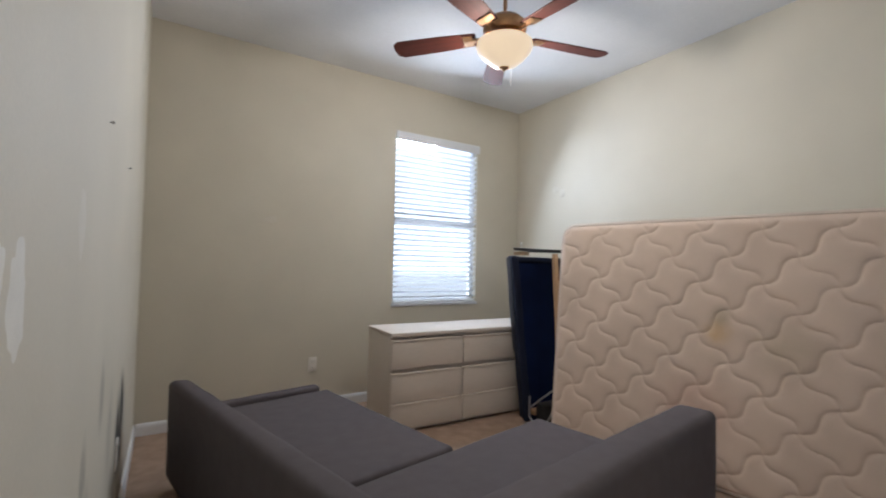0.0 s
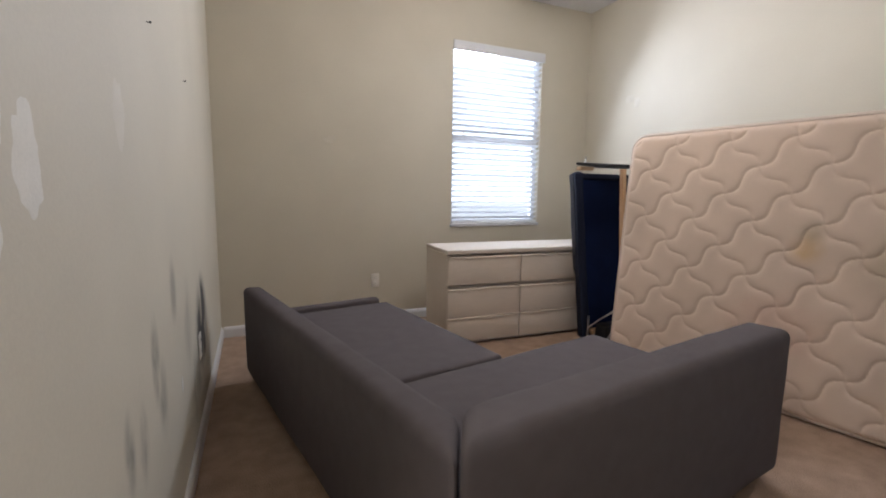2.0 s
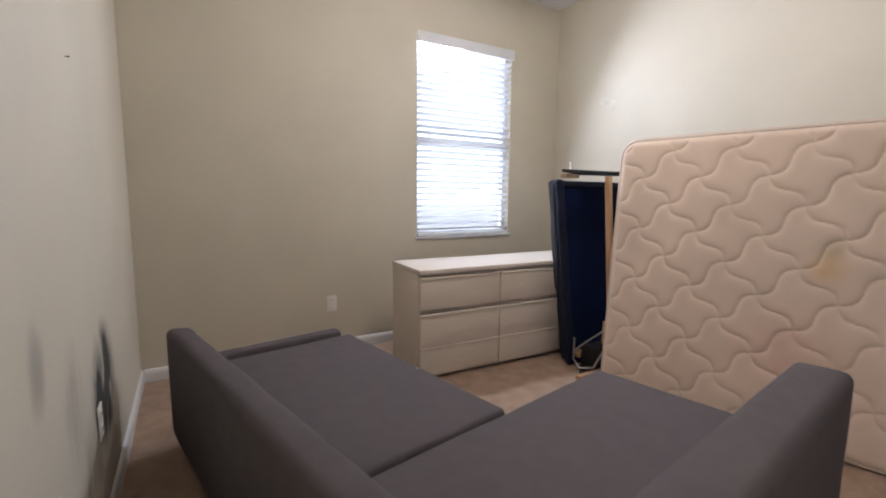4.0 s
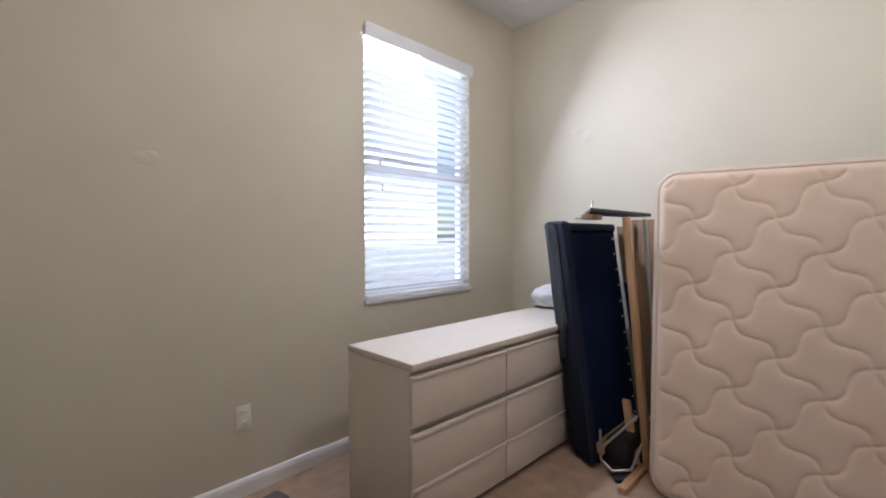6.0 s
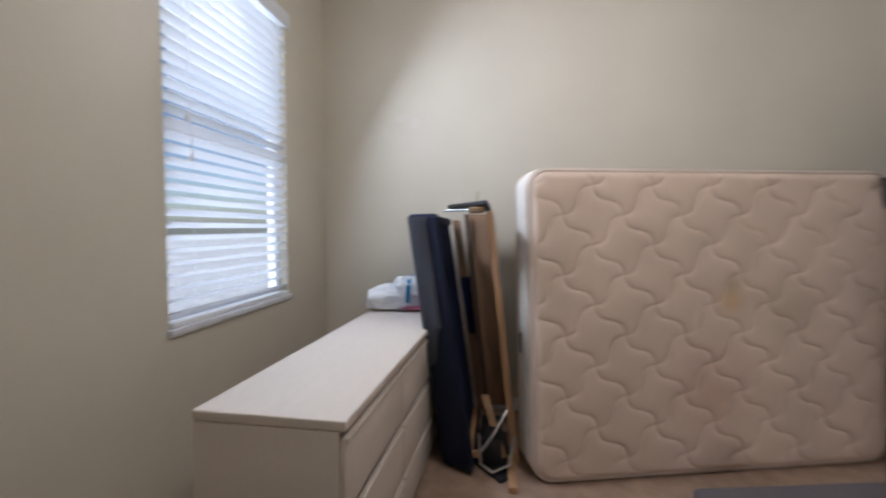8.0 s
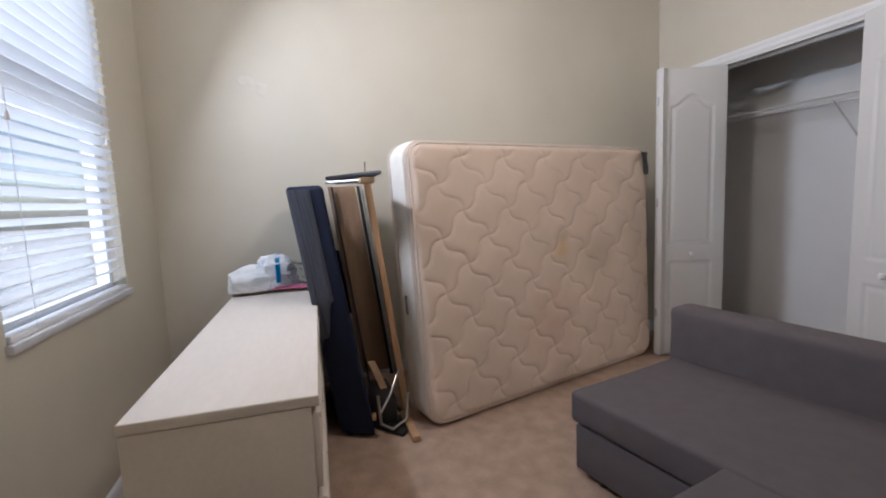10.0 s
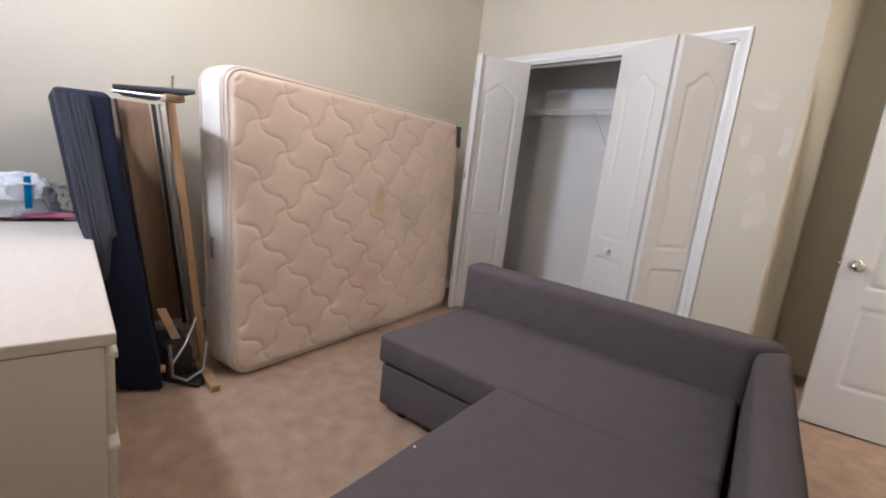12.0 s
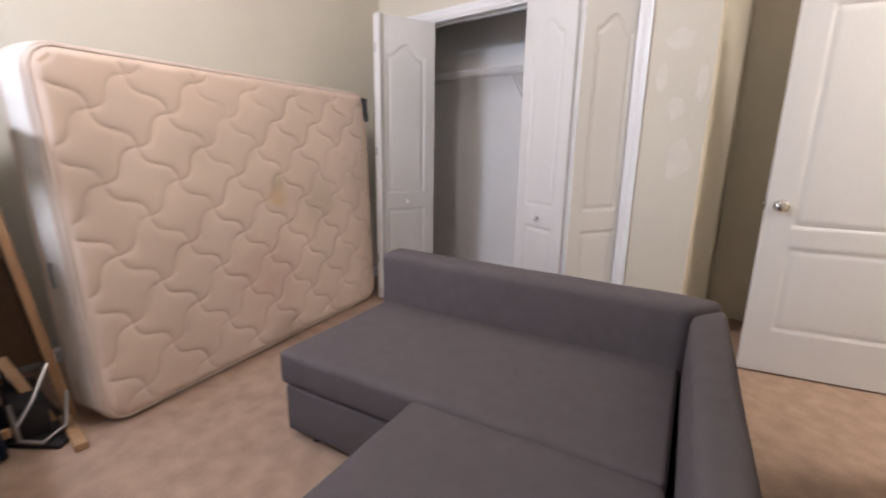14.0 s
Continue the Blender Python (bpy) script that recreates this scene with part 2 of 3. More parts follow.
def tube(points, r, n=8, closed=False, bm=None):
    one = bmesh.new()
    pts = [Vector(p) for p in points]
    rings = []
    k = len(pts)
    for i, p in enumerate(pts):
        a = pts[(i - 1) % k] if closed or i else p
        c = pts[(i + 1) % k] if closed or i < k - 1 else p
        d = (c - a).normalized()
        s = d.orthogonal().normalized() if i == 0 else (rings[-1][1] - d * rings[-1][1].dot(d)).normalized()
        u = d.cross(s)
        rings.append(([one.verts.new(p + r * (s * math.cos(2 * math.pi * j / n) + u * math.sin(2 * math.pi * j / n))) for j in range(n)], s))
    pairs = list(zip(rings, rings[1:])) + ([(rings[-1], rings[0])] if closed else [])
    for (a, _), (b2, _) in pairs:
        for j in range(n):
            one.faces.new((a[j], a[(j + 1) % n], b2[(j + 1) % n], b2[j]))
    if not closed:
        one.faces.new(rings[0][0])
        one.faces.new(rings[-1][0])
    bmesh.ops.recalc_face_normals(one, faces=one.faces[:])
    return merge(bm, one)


def prism(outline, z0, z1, bevel=0.0, seg=3, bm=None, lean=None):
    """An upright prism over a plan outline; lean(x, y) moves the top's corners."""
    one = bmesh.new()
    lo = [one.verts.new((x, y, z0)) for x, y in outline]
    hi = [one.verts.new((*(lean(x, y) if lean else (x, y)), z1)) for x, y in outline]
    one.faces.new(lo[::-1])
    one.faces.new(hi)
    k = len(lo)
    for i in range(k):
        one.faces.new((lo[i], lo[(i + 1) % k], hi[(i + 1) % k], hi[i]))
    bmesh.ops.recalc_face_normals(one, faces=one.faces[:])
    if bevel:
        bmesh.ops.bevel(one, geom=one.edges[:], offset=bevel, segments=seg, profile=0.5, affect="EDGES")
    return merge(bm, one)


def sheet(nx, ny, fn, bm=None):
    """A grid of faces through fn(i/nx, j/ny)."""
    one = bmesh.new()
    vs = [[one.verts.new(fn(i / nx, j / ny)) for j in range(ny + 1)] for i in range(nx + 1)]
    for i in range(nx):
        for j in range(ny):
            one.faces.new((vs[i][j], vs[i + 1][j], vs[i + 1][j + 1], vs[i][j + 1]))
    return merge(bm, one)


def structure(name, bm, material, label, category, smooth=False):
    return tagged(link(name, bm, material, None, "", smooth), label, category, kind="structure")


# ---- the room's plan ----
WX, EX, NY, SY, TOP = -0.140, 3.275, 3.680, -0.060, 2.913
T = 0.12
WIN = (1.778, 2.716, 0.852, 2.432)
CLO = (1.155, 2.88, 2.080)
END = 0.775

structure("floor", box(-1.6, EX + T, -1.2, NY + T, -0.12, 0), "carpet", "worn tan wall-to-wall carpet", "floor")
structure("ceiling", box(-1.6, EX + T, -1.2, NY + T, TOP, TOP + 0.12), "ceiling", "white textured ceiling", "ceiling")
structure("wall_west", box(WX - T, WX, 0.44, NY + T, 0, TOP), "scuffed", "beige painted wall with patches and black scuffs", "wall")
structure("wall_east", box(EX, EX + T, -0.85, NY + T, 0, TOP), "wall", "beige painted wall", "wall")
bm = box(WX, WIN[0], NY, NY + T, 0, TOP)
box(WIN[1], EX, NY, NY + T, 0, TOP, bm=bm)
box(WIN[0], WIN[1], NY, NY + T, 0, WIN[2], bm=bm)
box(WIN[0], WIN[1], NY, NY + T, WIN[3], TOP, bm=bm)
structure("wall_north", bm, "wall", "beige painted wall with a window opening", "wall")
bm = box(END, CLO[0], SY - T, SY, 0, TOP)
box(CLO[1], EX, SY - T, SY, 0, TOP, bm=bm)
box(CLO[0], CLO[1], SY - T, SY, CLO[2], TOP, bm=bm)
structure("wall_south", bm, "wall", "beige painted wall with a closet opening and pale patches", "wall")
structure("wall_closet_side", box(END, END + T, -1.0, SY - T, 0, TOP), "wall", "beige painted return wall in shade", "wall")
structure("wall_closet_back", box(END + T, EX, -0.85, -0.72, 0, TOP), "closet", "white painted back wall of the closet", "wall")
structure("wall_closet_east", box(EX - 0.012, EX - 0.002, -0.72, SY - T, 0, TOP), "closet", "white painted side wall of the closet", "wall")
structure("wall_closet_west", box(END + T + 0.002, END + T + 0.012, -0.72, SY - T, 0, TOP), "closet", "white painted side wall of the closet", "wall")
structure("wall_entry_south", box(-1.6, 0.40, -1.12, -0.70, 0, TOP), "wall", "beige painted wall behind the entry door", "wall")
structure("wall_entry_end", box(0.40, END + T, -1.12, -1.0, 0, TOP), "wall", "beige painted wall at the end of the recess", "wall")
structure("wall_hall_west", box(-1.72, -1.6, -1.12, 0.56, 0, TOP), "wall", "beige painted hall wall", "wall")
structure("wall_hall_north", box(-1.6, WX - T, 0.44, 0.56, 0, TOP), "wall", "beige painted hall wall", "wall")


def baseboard(x0, y0, x1, y1):
    """A moulded skirting on the left hand of its run."""
    d = Vector((x1 - x0, y1 - y0, 0))
    ln = d.length
    bm2 = bmesh.new()
    prof = ((0, 0), (0.014, 0), (0.014, 0.058), (0.010, 0.072), (0.005, 0.080), (0, 0.083))
    ends = [[bm2.verts.new((e, y, z)) for y, z in prof] for e in (0, ln)]
    k = len(prof)
    for i in range(k):
        bm2.faces.new((ends[0][i], ends[0][(i + 1) % k], ends[1][(i + 1) % k], ends[1][i]))
    bm2.faces.new(ends[0])
    bm2.faces.new(ends[1][::-1])
    bmesh.ops.recalc_face_normals(bm2, faces=bm2.faces[:])
    ob = structure("baseboard", bm2, "trim", "white painted baseboard", "baseboard")
    ob.matrix_world = pose(x0, y0, 0.001, 0, 0, math.degrees(math.atan2(d.y, d.x)))
    return ob


baseboard(WX, NY, WX, 0.46)
baseboard(EX - 0.015, NY, WX + 0.015, NY)
baseboard(EX, SY + 0.015, EX, NY)
baseboard(END, SY, CLO[0] - 0.062, SY)
baseboard(CLO[1] + 0.062, SY, EX, SY)


def casing(name, x0, x1, z1, w, y):
    """Moulded trim round an opening, mitred at the corners."""
    bm2 = bmesh.new()
    prof = ((0, 0.0), (0, 0.010), (0.012, 0.016), (0.030, 0.013), (0.046, 0.018), (w, 0.019), (w, 0.0))
    cols = []
    for px, pz, sx, sz in ((x0, 0, -1, 0), (x0, z1, -1, 1), (x1, z1, 1, 1), (x1, 0, 1, 0)):
        cols.append([bm2.verts.new((px + sx * a, y + b3, pz + sz * a)) for a, b3 in prof])
    k = len(prof)
    for a, b3 in zip(cols, cols[1:]):
        for i in range(k):
            bm2.faces.new((a[i], a[(i + 1) % k], b3[(i + 1) % k], b3[i]))
    bm2.faces.new(cols[0])
    bm2.faces.new(cols[-1])
    bmesh.ops.recalc_face_normals(bm2, faces=bm2.faces[:])
    return structure(name, bm2, "trim", "white moulded door casing round the closet", "trim")


casing("trim_closet", CLO[0], CLO[1], CLO[2], 0.062, SY)
bm = box(CLO[0] - 0.002, CLO[0] + 0.012, SY - T, SY + 0.004, 0, CLO[2])
box(CLO[1] - 0.012, CLO[1] + 0.002, SY - T, SY + 0.004, 0, CLO[2], bm=bm)
box(CLO[0], CLO[1], SY - T, SY + 0.004, CLO[2] - 0.012, CLO[2] + 0.002, bm=bm)
structure("trim_closet_jamb", bm, "trim", "white painted closet jamb", "trim")

structure("trim_closet_track", box(CLO[0] + 0.014, CLO[1] - 0.014, -0.125, -0.095, CLO[2] - 0.034, CLO[2] - 0.013), "steel", "metal sliding track under the closet header", "trim")

# ---- window ----
wx0, wx1, wz0, wz1 = WIN
win = thing("window_1", pose(0, 0, 0), "single-hung white vinyl window behind lowered blinds", "window", kind="structure")
bm = box(wx0, wx0 + 0.035, NY + 0.055, NY + 0.10, wz0, wz1)
box(wx1 - 0.035, wx1, NY + 0.055, NY + 0.10, wz0, wz1, bm=bm)
box(wx0 + 0.035, wx1 - 0.035, NY + 0.055, NY + 0.10, wz1 - 0.035, wz1, bm=bm)
box(wx0 + 0.035, wx1 - 0.035, NY + 0.055, NY + 0.10, wz0, wz0 + 0.035, bm=bm)
part("window_frame", bm, "vinyl", win)
part("meeting_rail", box(wx0 + 0.035, wx1 - 0.035, NY + 0.058, NY + 0.096, 1.598, 1.664, 0.004), "vinyl", win)
for z0, z1, yy in ((wz0 + 0.035, 1.598, 0.072), (1.664, wz1 - 0.035, 0.086)):
    g = part("pane", box(wx0 + 0.035, wx1 - 0.035, NY + yy, NY + yy + 0.004, z0, z1), "glass", win)
    g.visible_shadow = False
part("window_sill", box(wx0 - 0.012, wx1 + 0.012, NY - 0.022, NY + 0.055, wz0 - 0.028, wz0, 0.004), "sill", win, "pale stone window sill")

# outside
structure("ground", box(-60, 60, NY + T, 120, -0.25, -0.15), "grass", "pale concrete yard outside the window", "ground")
m = bpy.data.materials.new("hazy_bright_distance")
m.use_nodes = True
bs = m.node_tree.nodes["Principled BSDF"]
bs.inputs["Base Color"].default_value = (0.8, 0.85, 0.9, 1)
bs.inputs["Emission Color"].default_value = (0.90, 0.96, 1.0, 1)
bs.inputs["Emission Strength"].default_value = 2.2
M["haze"] = m
structure("backdrop", box(-60, 60, 60, 60.2, -0.15, 45), "haze", "bright hazy distance outside the window", "backdrop")

# ---- window blinds ----
blinds = thing("window_blinds", pose(0, 0, 0), "white two-inch faux-wood blinds lowered over the window", "blinds")
part("valance", box(wx0 - 0.008, wx1 + 0.008, NY - 0.034, NY - 0.020, 2.368, 2.452, 0.004), "vinyl", blinds, "white moulded valance")
part("headrail", box(wx0 + 0.006, wx1 - 0.006, NY - 0.018, NY + 0.03, 2.380, 2.425), "blind", blinds)
part("bottom_rail", box(wx0 + 0.008, wx1 - 0.008, NY - 0.010, NY + 0.040, 0.854, 0.874, 0.004), "blind", blinds)
bm = bmesh.new()
prof = [(-0.025 + 0.05 * i / 6, 0.0028 * (1 - (2 * i / 6 - 1) ** 2)) for i in range(7)]
prof = prof + [(a, b4 - 0.0026) for a, b4 in reversed(prof)]
ends = [[bm.verts.new((e, y, z)) for y, z in prof] for e in (-0.459, 0.459)]
for i in range(len(prof)):
    bm.faces.new((ends[0][i], ends[0][(i + 1) % len(prof)], ends[1][(i + 1) % len(prof)], ends[1][i]))
bm.faces.new(ends[0])
bm.faces.new(ends[1])
bmesh.ops.recalc_face_normals(bm, faces=bm.faces[:])
slat = part("slat", bm, "blind", blinds)
PITCH = 0.0490
for i in range(30):
    s = slat if i == 0 else new("slat", slat.data)
    s.parent = blinds
    s.matrix_basis = pose((wx0 + wx1) / 2 + random.uniform(-0.002, 0.002), NY + 0.012, 0.906 + i * PITCH, -27 + random.uniform(-2, 2), 0, random.uniform(-0.15, 0.15))
for x in (wx0 + 0.13, wx1 - 0.13):
    part("ladder_cord", tube([(x, NY - 0.015, 2.385), (x, NY - 0.015, 0.87)], 0.0012, 5), "blind", blinds)
for x, z in ((wx0 + 0.10, 1.68), (wx0 + 0.115, 1.53), (wx1 - 0.10, 1.55)):
    part("pull_cord", tube([(x, NY - 0.022, 2.38), (x, NY - 0.022, z)], 0.001, 5), "blind", blinds)
    tb = lathe([(0, 0.03), (0.004, 0.028), (0.008, 0.004), (0.006, 0), (0, 0)], 10)
    bmesh.ops.translate(tb, verts=tb.verts[:], vec=(x, NY - 0.022, z - 0.03))
    part("tassel", tb, "plate", blinds)

# ---- dresser ----
DX0, DX1, DY0, DY1, DZ = 1.380, 3.206, 2.845, 3.305, 0.722
dr = thing("dresser", pose(DX0 + 0.004, DY0, 0, 0, 0, -2.0) @ pose(-DX0, -DY0, 0), "long cream-white laminate chest of drawers under the window", "dresser")
bm = box(DX0, DX0 + 0.018, DY0 + 0.022, DY1, 0.0, DZ - 0.032, 0.0015)
part("side_panel", bm, "laminate", dr)
part("side_panel", box(DX1 - 0.018, DX1, DY0 + 0.022, DY1, 0.0, DZ - 0.032, 0.0015), "laminate", dr)
part("back_panel", box(DX0 + 0.018, DX1 - 0.018, DY1 - 0.01, DY1 - 0.002, 0.02, DZ - 0.032), "laminate", dr)
part("top", box(DX0 - 0.002, DX1 + 0.002, DY0, DY1 + 0.002, DZ - 0.030, DZ, 0.005, 3), "laminate", dr)
part("plinth", box(DX0 + 0.018, DX1 - 0.018, DY0 + 0.05, DY0 + 0.065, 0.0, 0.03), "gap", dr)
part("carcase_front", box(DX0 + 0.018, DX1 - 0.018, DY0 + 0.035, DY0 + 0.04, 0.03, DZ - 0.031), "gap", dr)
third = (DX1 - DX0) / 3
for x0, x1 in ((DX0 + 0.004 + i * (third - 0.001), DX0 + (i + 1) * third - 0.003) for i in range(3)):
    for z0, z1 in ((0.030, 0.213), (0.218, 0.430), (0.464, 0.668)):
        d = part("drawer_front", box(x0, x1, DY0 + 0.004, DY0 + 0.022, z0, z1, 0.0025), "laminate", dr)
        part("finger_lip", box(x0 + 0.003, x1 - 0.003, DY0 - 0.003, DY0 + 0.020, z1 - 0.012, z1 + 0.003, 0.002), "laminate", d)

# ---- board, wrapped linen and a pink pouch on the dresser ----
tray = thing("board", pose(3.03, 3.085, DZ + 0.001, 0, 0, 2), "thin brown board lying on the dresser", "board")
part("board_body", box(-0.10, 0.13, -0.20, 0.17, 0, 0.018, 0.003), "cartonboard", tray)


def lump(rx, ry, rz, seed, amp=0.18, n=26, flat=0.35):
    bm2 = bmesh.new()
    bmesh.ops.create_uvsphere(bm2, u_segments=n * 2, v_segments=n, radius=1)
    for v in bm2.verts:
        p = v.co.copy()
        k = 1 + amp * noise.noise(p * 1.6 + Vector((seed, 0, 0))) + amp * 0.5 * noise.noise(p * 4 + Vector((0, seed, 0)))
        q = Vector((math.copysign(abs(p.x) ** 0.7, p.x), math.copysign(abs(p.y) ** 0.7, p.y), p.z)) * k
        v.co = Vector((q.x * rx, q.y * ry, max(q.z, -flat) * rz + flat * rz))
    return bm2


bag = thing("wrapped_bedding", pose(2.985, 3.085, DZ + 0.020, 0, 0, 16), "folded white bedding in a clear plastic bag with blue tape", "bag")
part("bedding", lump(0.10, 0.195, 0.10, 3.0, 0.2), "linen", bag)
bm = lump(0.095, 0.10, 0.080, 6.0, 0.26)
bmesh.ops.translate(bm, verts=bm.verts[:], vec=(0.0, -0.068, 0.082))
part("folded_pillowcase", bm, "linen", bag)
bm = lump(0.115, 0.145, 0.12, 9.0, 0.7)
bmesh.ops.translate(bm, verts=bm.verts[:], vec=(0.0, -0.085, 0.0))
part("film", bm, "film", bag, "crumpled clear plastic film")


def ribbon(a, b9):
    an = math.pi * (0.03 + 0.94 * a)
    return Vector((0.116 * math.cos(an), -0.085 - 0.03 * math.cos(an) + 0.026 * (b9 - 0.5), 0.012 + 0.186 * math.sin(an) ** 0.8))


bm = sheet(26, 2, ribbon)
bmesh.ops.solidify(bm, geom=bm.faces[:], thickness=0.002)
part("tape", bm, "tape", bag, "bright blue tape")
pouch = thing("pouch", pose(2.93, 2.95, DZ + 0.020), "crumpled pink and clear plastic pouch on the dresser", "pouch")
part("pouch_body", lump(0.035, 0.12, 0.012, 5.0, 0.5), "pink", pouch)
part("pouch_film", lump(0.045, 0.13, 0.022, 7.0, 0.6), "film", pouch)


# ---- sectional sofa ----
sofa = thing("sectional_sofa", pose(0.560, 0.905, 0, 0, 0, 10.8), "dark grey fabric corner sofa with chaise and no cushions", "sofa")
SEAT, BACK = 0.382, 0.632


def soft(bm2, amp, seed, freq=5):
    for v in bm2.verts:
        v.co += v.normal * amp * noise.noise(v.co * freq + Vector((seed, seed, 0)))
    return bm2


def cushion(x0, x1, y0, y1, z0, z1, r, seed, crown=0.008):
    bm2 = box(x0, x1, y0, y1, z0, z1, r, 4)
    bmesh.ops.subdivide_edges(bm2, edges=[e for e in bm2.edges if e.calc_length() > 0.3], cuts=14, use_grid_fill=True)
    bm2.normal_update()
    for v in bm2.verts:
        if v.co.z > z1 - 0.03:
            fx, fy = (v.co.x - x0) / (x1 - x0), (v.co.y - y0) / (y1 - y0)
            v.co.z += crown * (1 - abs(2 * fx - 1) ** 3) * (1 - abs(2 * fy - 1) ** 3)
            v.co.z += 0.003 * noise.noise(v.co * 7 + Vector((seed, 0, 0)))
    return bm2


SV = 0.665
part("chaise_cushion", cushion(0.004, 1.385, -0.05, SV - 0.003, 0.245, SEAT, 0.022, 1), "sofa", sofa)
part("chaise_base", box(0.02, 1.365, -0.05, SV - 0.012, 0.038, 0.238, 0.014, 3), "sofa", sofa)
part("seat_cushion", cushion(0.004, 0.745, SV + 0.003, 1.865, 0.245, SEAT + 0.004, 0.022, 2), "sofa", sofa)
part("seat_base", box(0.02, 0.725, SV + 0.003, 1.86, 0.038, 0.238, 0.014, 3), "sofa", sofa)
part("end_rail", box(0.002, 0.695, 1.868, 1.945, 0.055, 0.412, 0.02, 4), "sofa", sofa)


W2 = 0.16
def narrowed(x, y):
    return (x - (0.055 if y > 1 else 0.004), y - 0.01) if x > -0.01 else (x, y)


bm = prism([(-0.125, -W2 + 0.006), (-0.003, 0.003), (-0.003, 1.90), (-0.160, 1.945)], 0.055, 0.606, 0.034, 4, lean=narrowed)
for v in bm.verts:
    v.co.z -= 0.032 * max(0.0, v.co.y) / 1.94 * (v.co.z > 0.4)
bmesh.ops.subdivide_edges(bm, edges=[e for e in bm.edges if e.calc_length() > 0.5], cuts=16, use_grid_fill=True)
bm.normal_update()
part("backrest", soft(bm, 0.004, 3), "sofa", sofa)
bm = prism([(-0.122, -W2), (1.422, -W2 - 0.055), (1.422, -0.050), (0.003, -0.003)], 0.055, BACK, 0.034, 4)
bmesh.ops.subdivide_edges(bm, edges=[e for e in bm.edges if e.calc_length() > 0.5], cuts=16, use_grid_fill=True)
bm.normal_update()
part("backrest", soft(bm, 0.004, 8), "sofa", sofa)
for x, y in ((-0.07, -0.09), (1.32, -0.13), (1.25, 0.60), (-0.085, 1.86), (0.66, 1.80), (0.66, 0.74)):
    f = lathe([(0, 0), (0.022, 0), (0.026, 0.05), (0.026, 0.062), (0, 0.062)], 16)
    bmesh.ops.translate(f, verts=f.verts[:], vec=(x, y, 0))
    part("foot", f, "foot", sofa, "black plastic foot")

# ---- mattress leaning on its side ----
MD, MN = Vector((0.243, -0.970, 0)), Vector((0.970, 0.243, 0))
ML, MH, MT = 1.92, 1.515, 0.245
matt = thing("mattress", Matrix.Identity(4), "stained beige quilted mattress standing on its long side", "mattress")
MB = Vector((2.365, 2.272, 0.012))


def mplace(s, h, d):
    lean = (0.135 + (0.05 - 0.135) * s / ML) * (h / MH)
    return MB + MD * s + MN * (d + lean) + Vector((0, 0, h))


def rounded(s, h, r):
    """How far inside the rounded outline the point lies."""
    ds, dh = min(s, ML - s), min(h, MH - h)
    if ds < r and dh < r:
        return r - math.hypot(r - ds, r - dh)
    return min(ds, dh)


def squeeze(a, b5, r=0.10):
    """Square to rounded-corner outline."""
    s, h = a * ML, b5 * MH
    ds, dh = min(s, ML - s), min(h, MH - h)
    if ds < r and dh < r:
        m1, m2 = r - ds, r - dh
        big = max(m1, m2)
        ln = math.hypot(m1, m2)
        k = big / ln if ln else 1
        s = (r - m1 * k) if s < ML / 2 else ML - (r - m1 * k)
        h = (r - m2 * k) if h < MH / 2 else MH - (r - m2 * k)
    return s, h


def quilt(a, b5):
    s, h = squeeze(a, b5)
    s2, h2 = s - 0.160, h - 0.990
    u, v = s2 / 0.307 + h2 / 0.296, s2 / 0.307 - h2 / 0.296
    w = 0.105
    fa = u + w * math.sin(2 * math.pi * v)
    fb = v - w * math.sin(2 * math.pi * u)
    da, db = abs(fa - round(fa)), abs(fb - round(fb))
    puff = 0.0086 * (1 - math.exp(-da / 0.085)) * (1 - math.exp(-db / 0.085))
    crease = 0.0030 * (math.exp(-(da / 0.026) ** 2) + math.exp(-(db / 0.026) ** 2))
    edge = rounded(s, h, 0.10)
    roll = 0.028 * (1 - min(1, max(0, edge) / 0.035)) ** 2
    sag = 0.008 * noise.noise(Vector((s * 1.4, h * 1.6, 2)))
    fade = min(1, max(0, edge - 0.012) / 0.03)
    return mplace(s, h, -(puff - crease) * fade + roll + sag * fade)


part("quilted_panel", sheet(290, 220, quilt), "tick", matt, "beige quilted panel with a yellow stain")


def rim(d, inset=0.0, n=18, r=0.10):
    pts = []
    for cs, ch, a0 in ((r, r, 180), (ML - r, r, 270), (ML - r, MH - r, 0), (r, MH - r, 90)):
        for i in range(n + 1):
            a = radians(a0 + 90 * i / n)
            pts.append((cs + (r - inset) * math.cos(a), ch + (r - inset) * math.sin(a)))
        nxt = {180: (ML - 2 * r, 0), 270: (0, MH - 2 * r), 0: (-(ML - 2 * r), 0), 90: (0, -(MH - 2 * r))}[a0]
        p = pts[-1]
        for i in range(1, 16):
            pts.append((p[0] + nxt[0] * i / 16, p[1] + nxt[1] * i / 16))
    return [(s, h, d) for s, h in pts]


bm = bmesh.new()
rings = []
for d, bulge in ((0.026, 0.0), (0.05, -0.006), (0.10, -0.012), (0.16, -0.012), (0.21, -0.006), (MT - 0.012, 0.0), (MT, 0.02)):
    ring = []
    for s, h, dd in rim(d, bulge):
        wob = 0.006 * noise.noise(Vector((s * 9, h * 3, d * 30)))
        ring.append(bm.verts.new(mplace(s + wob, max(h + wob, 0.0), dd)))
    rings.append(ring)
k = len(rings[0])
for a, b6 in zip(rings, rings[1:]):
    for i in range(k):
        bm.faces.new((a[i], a[(i + 1) % k], b6[(i + 1) % k], b6[i]))
bm.faces.new(rings[-1])
bmesh.ops.recalc_face_normals(bm, faces=bm.faces[:])
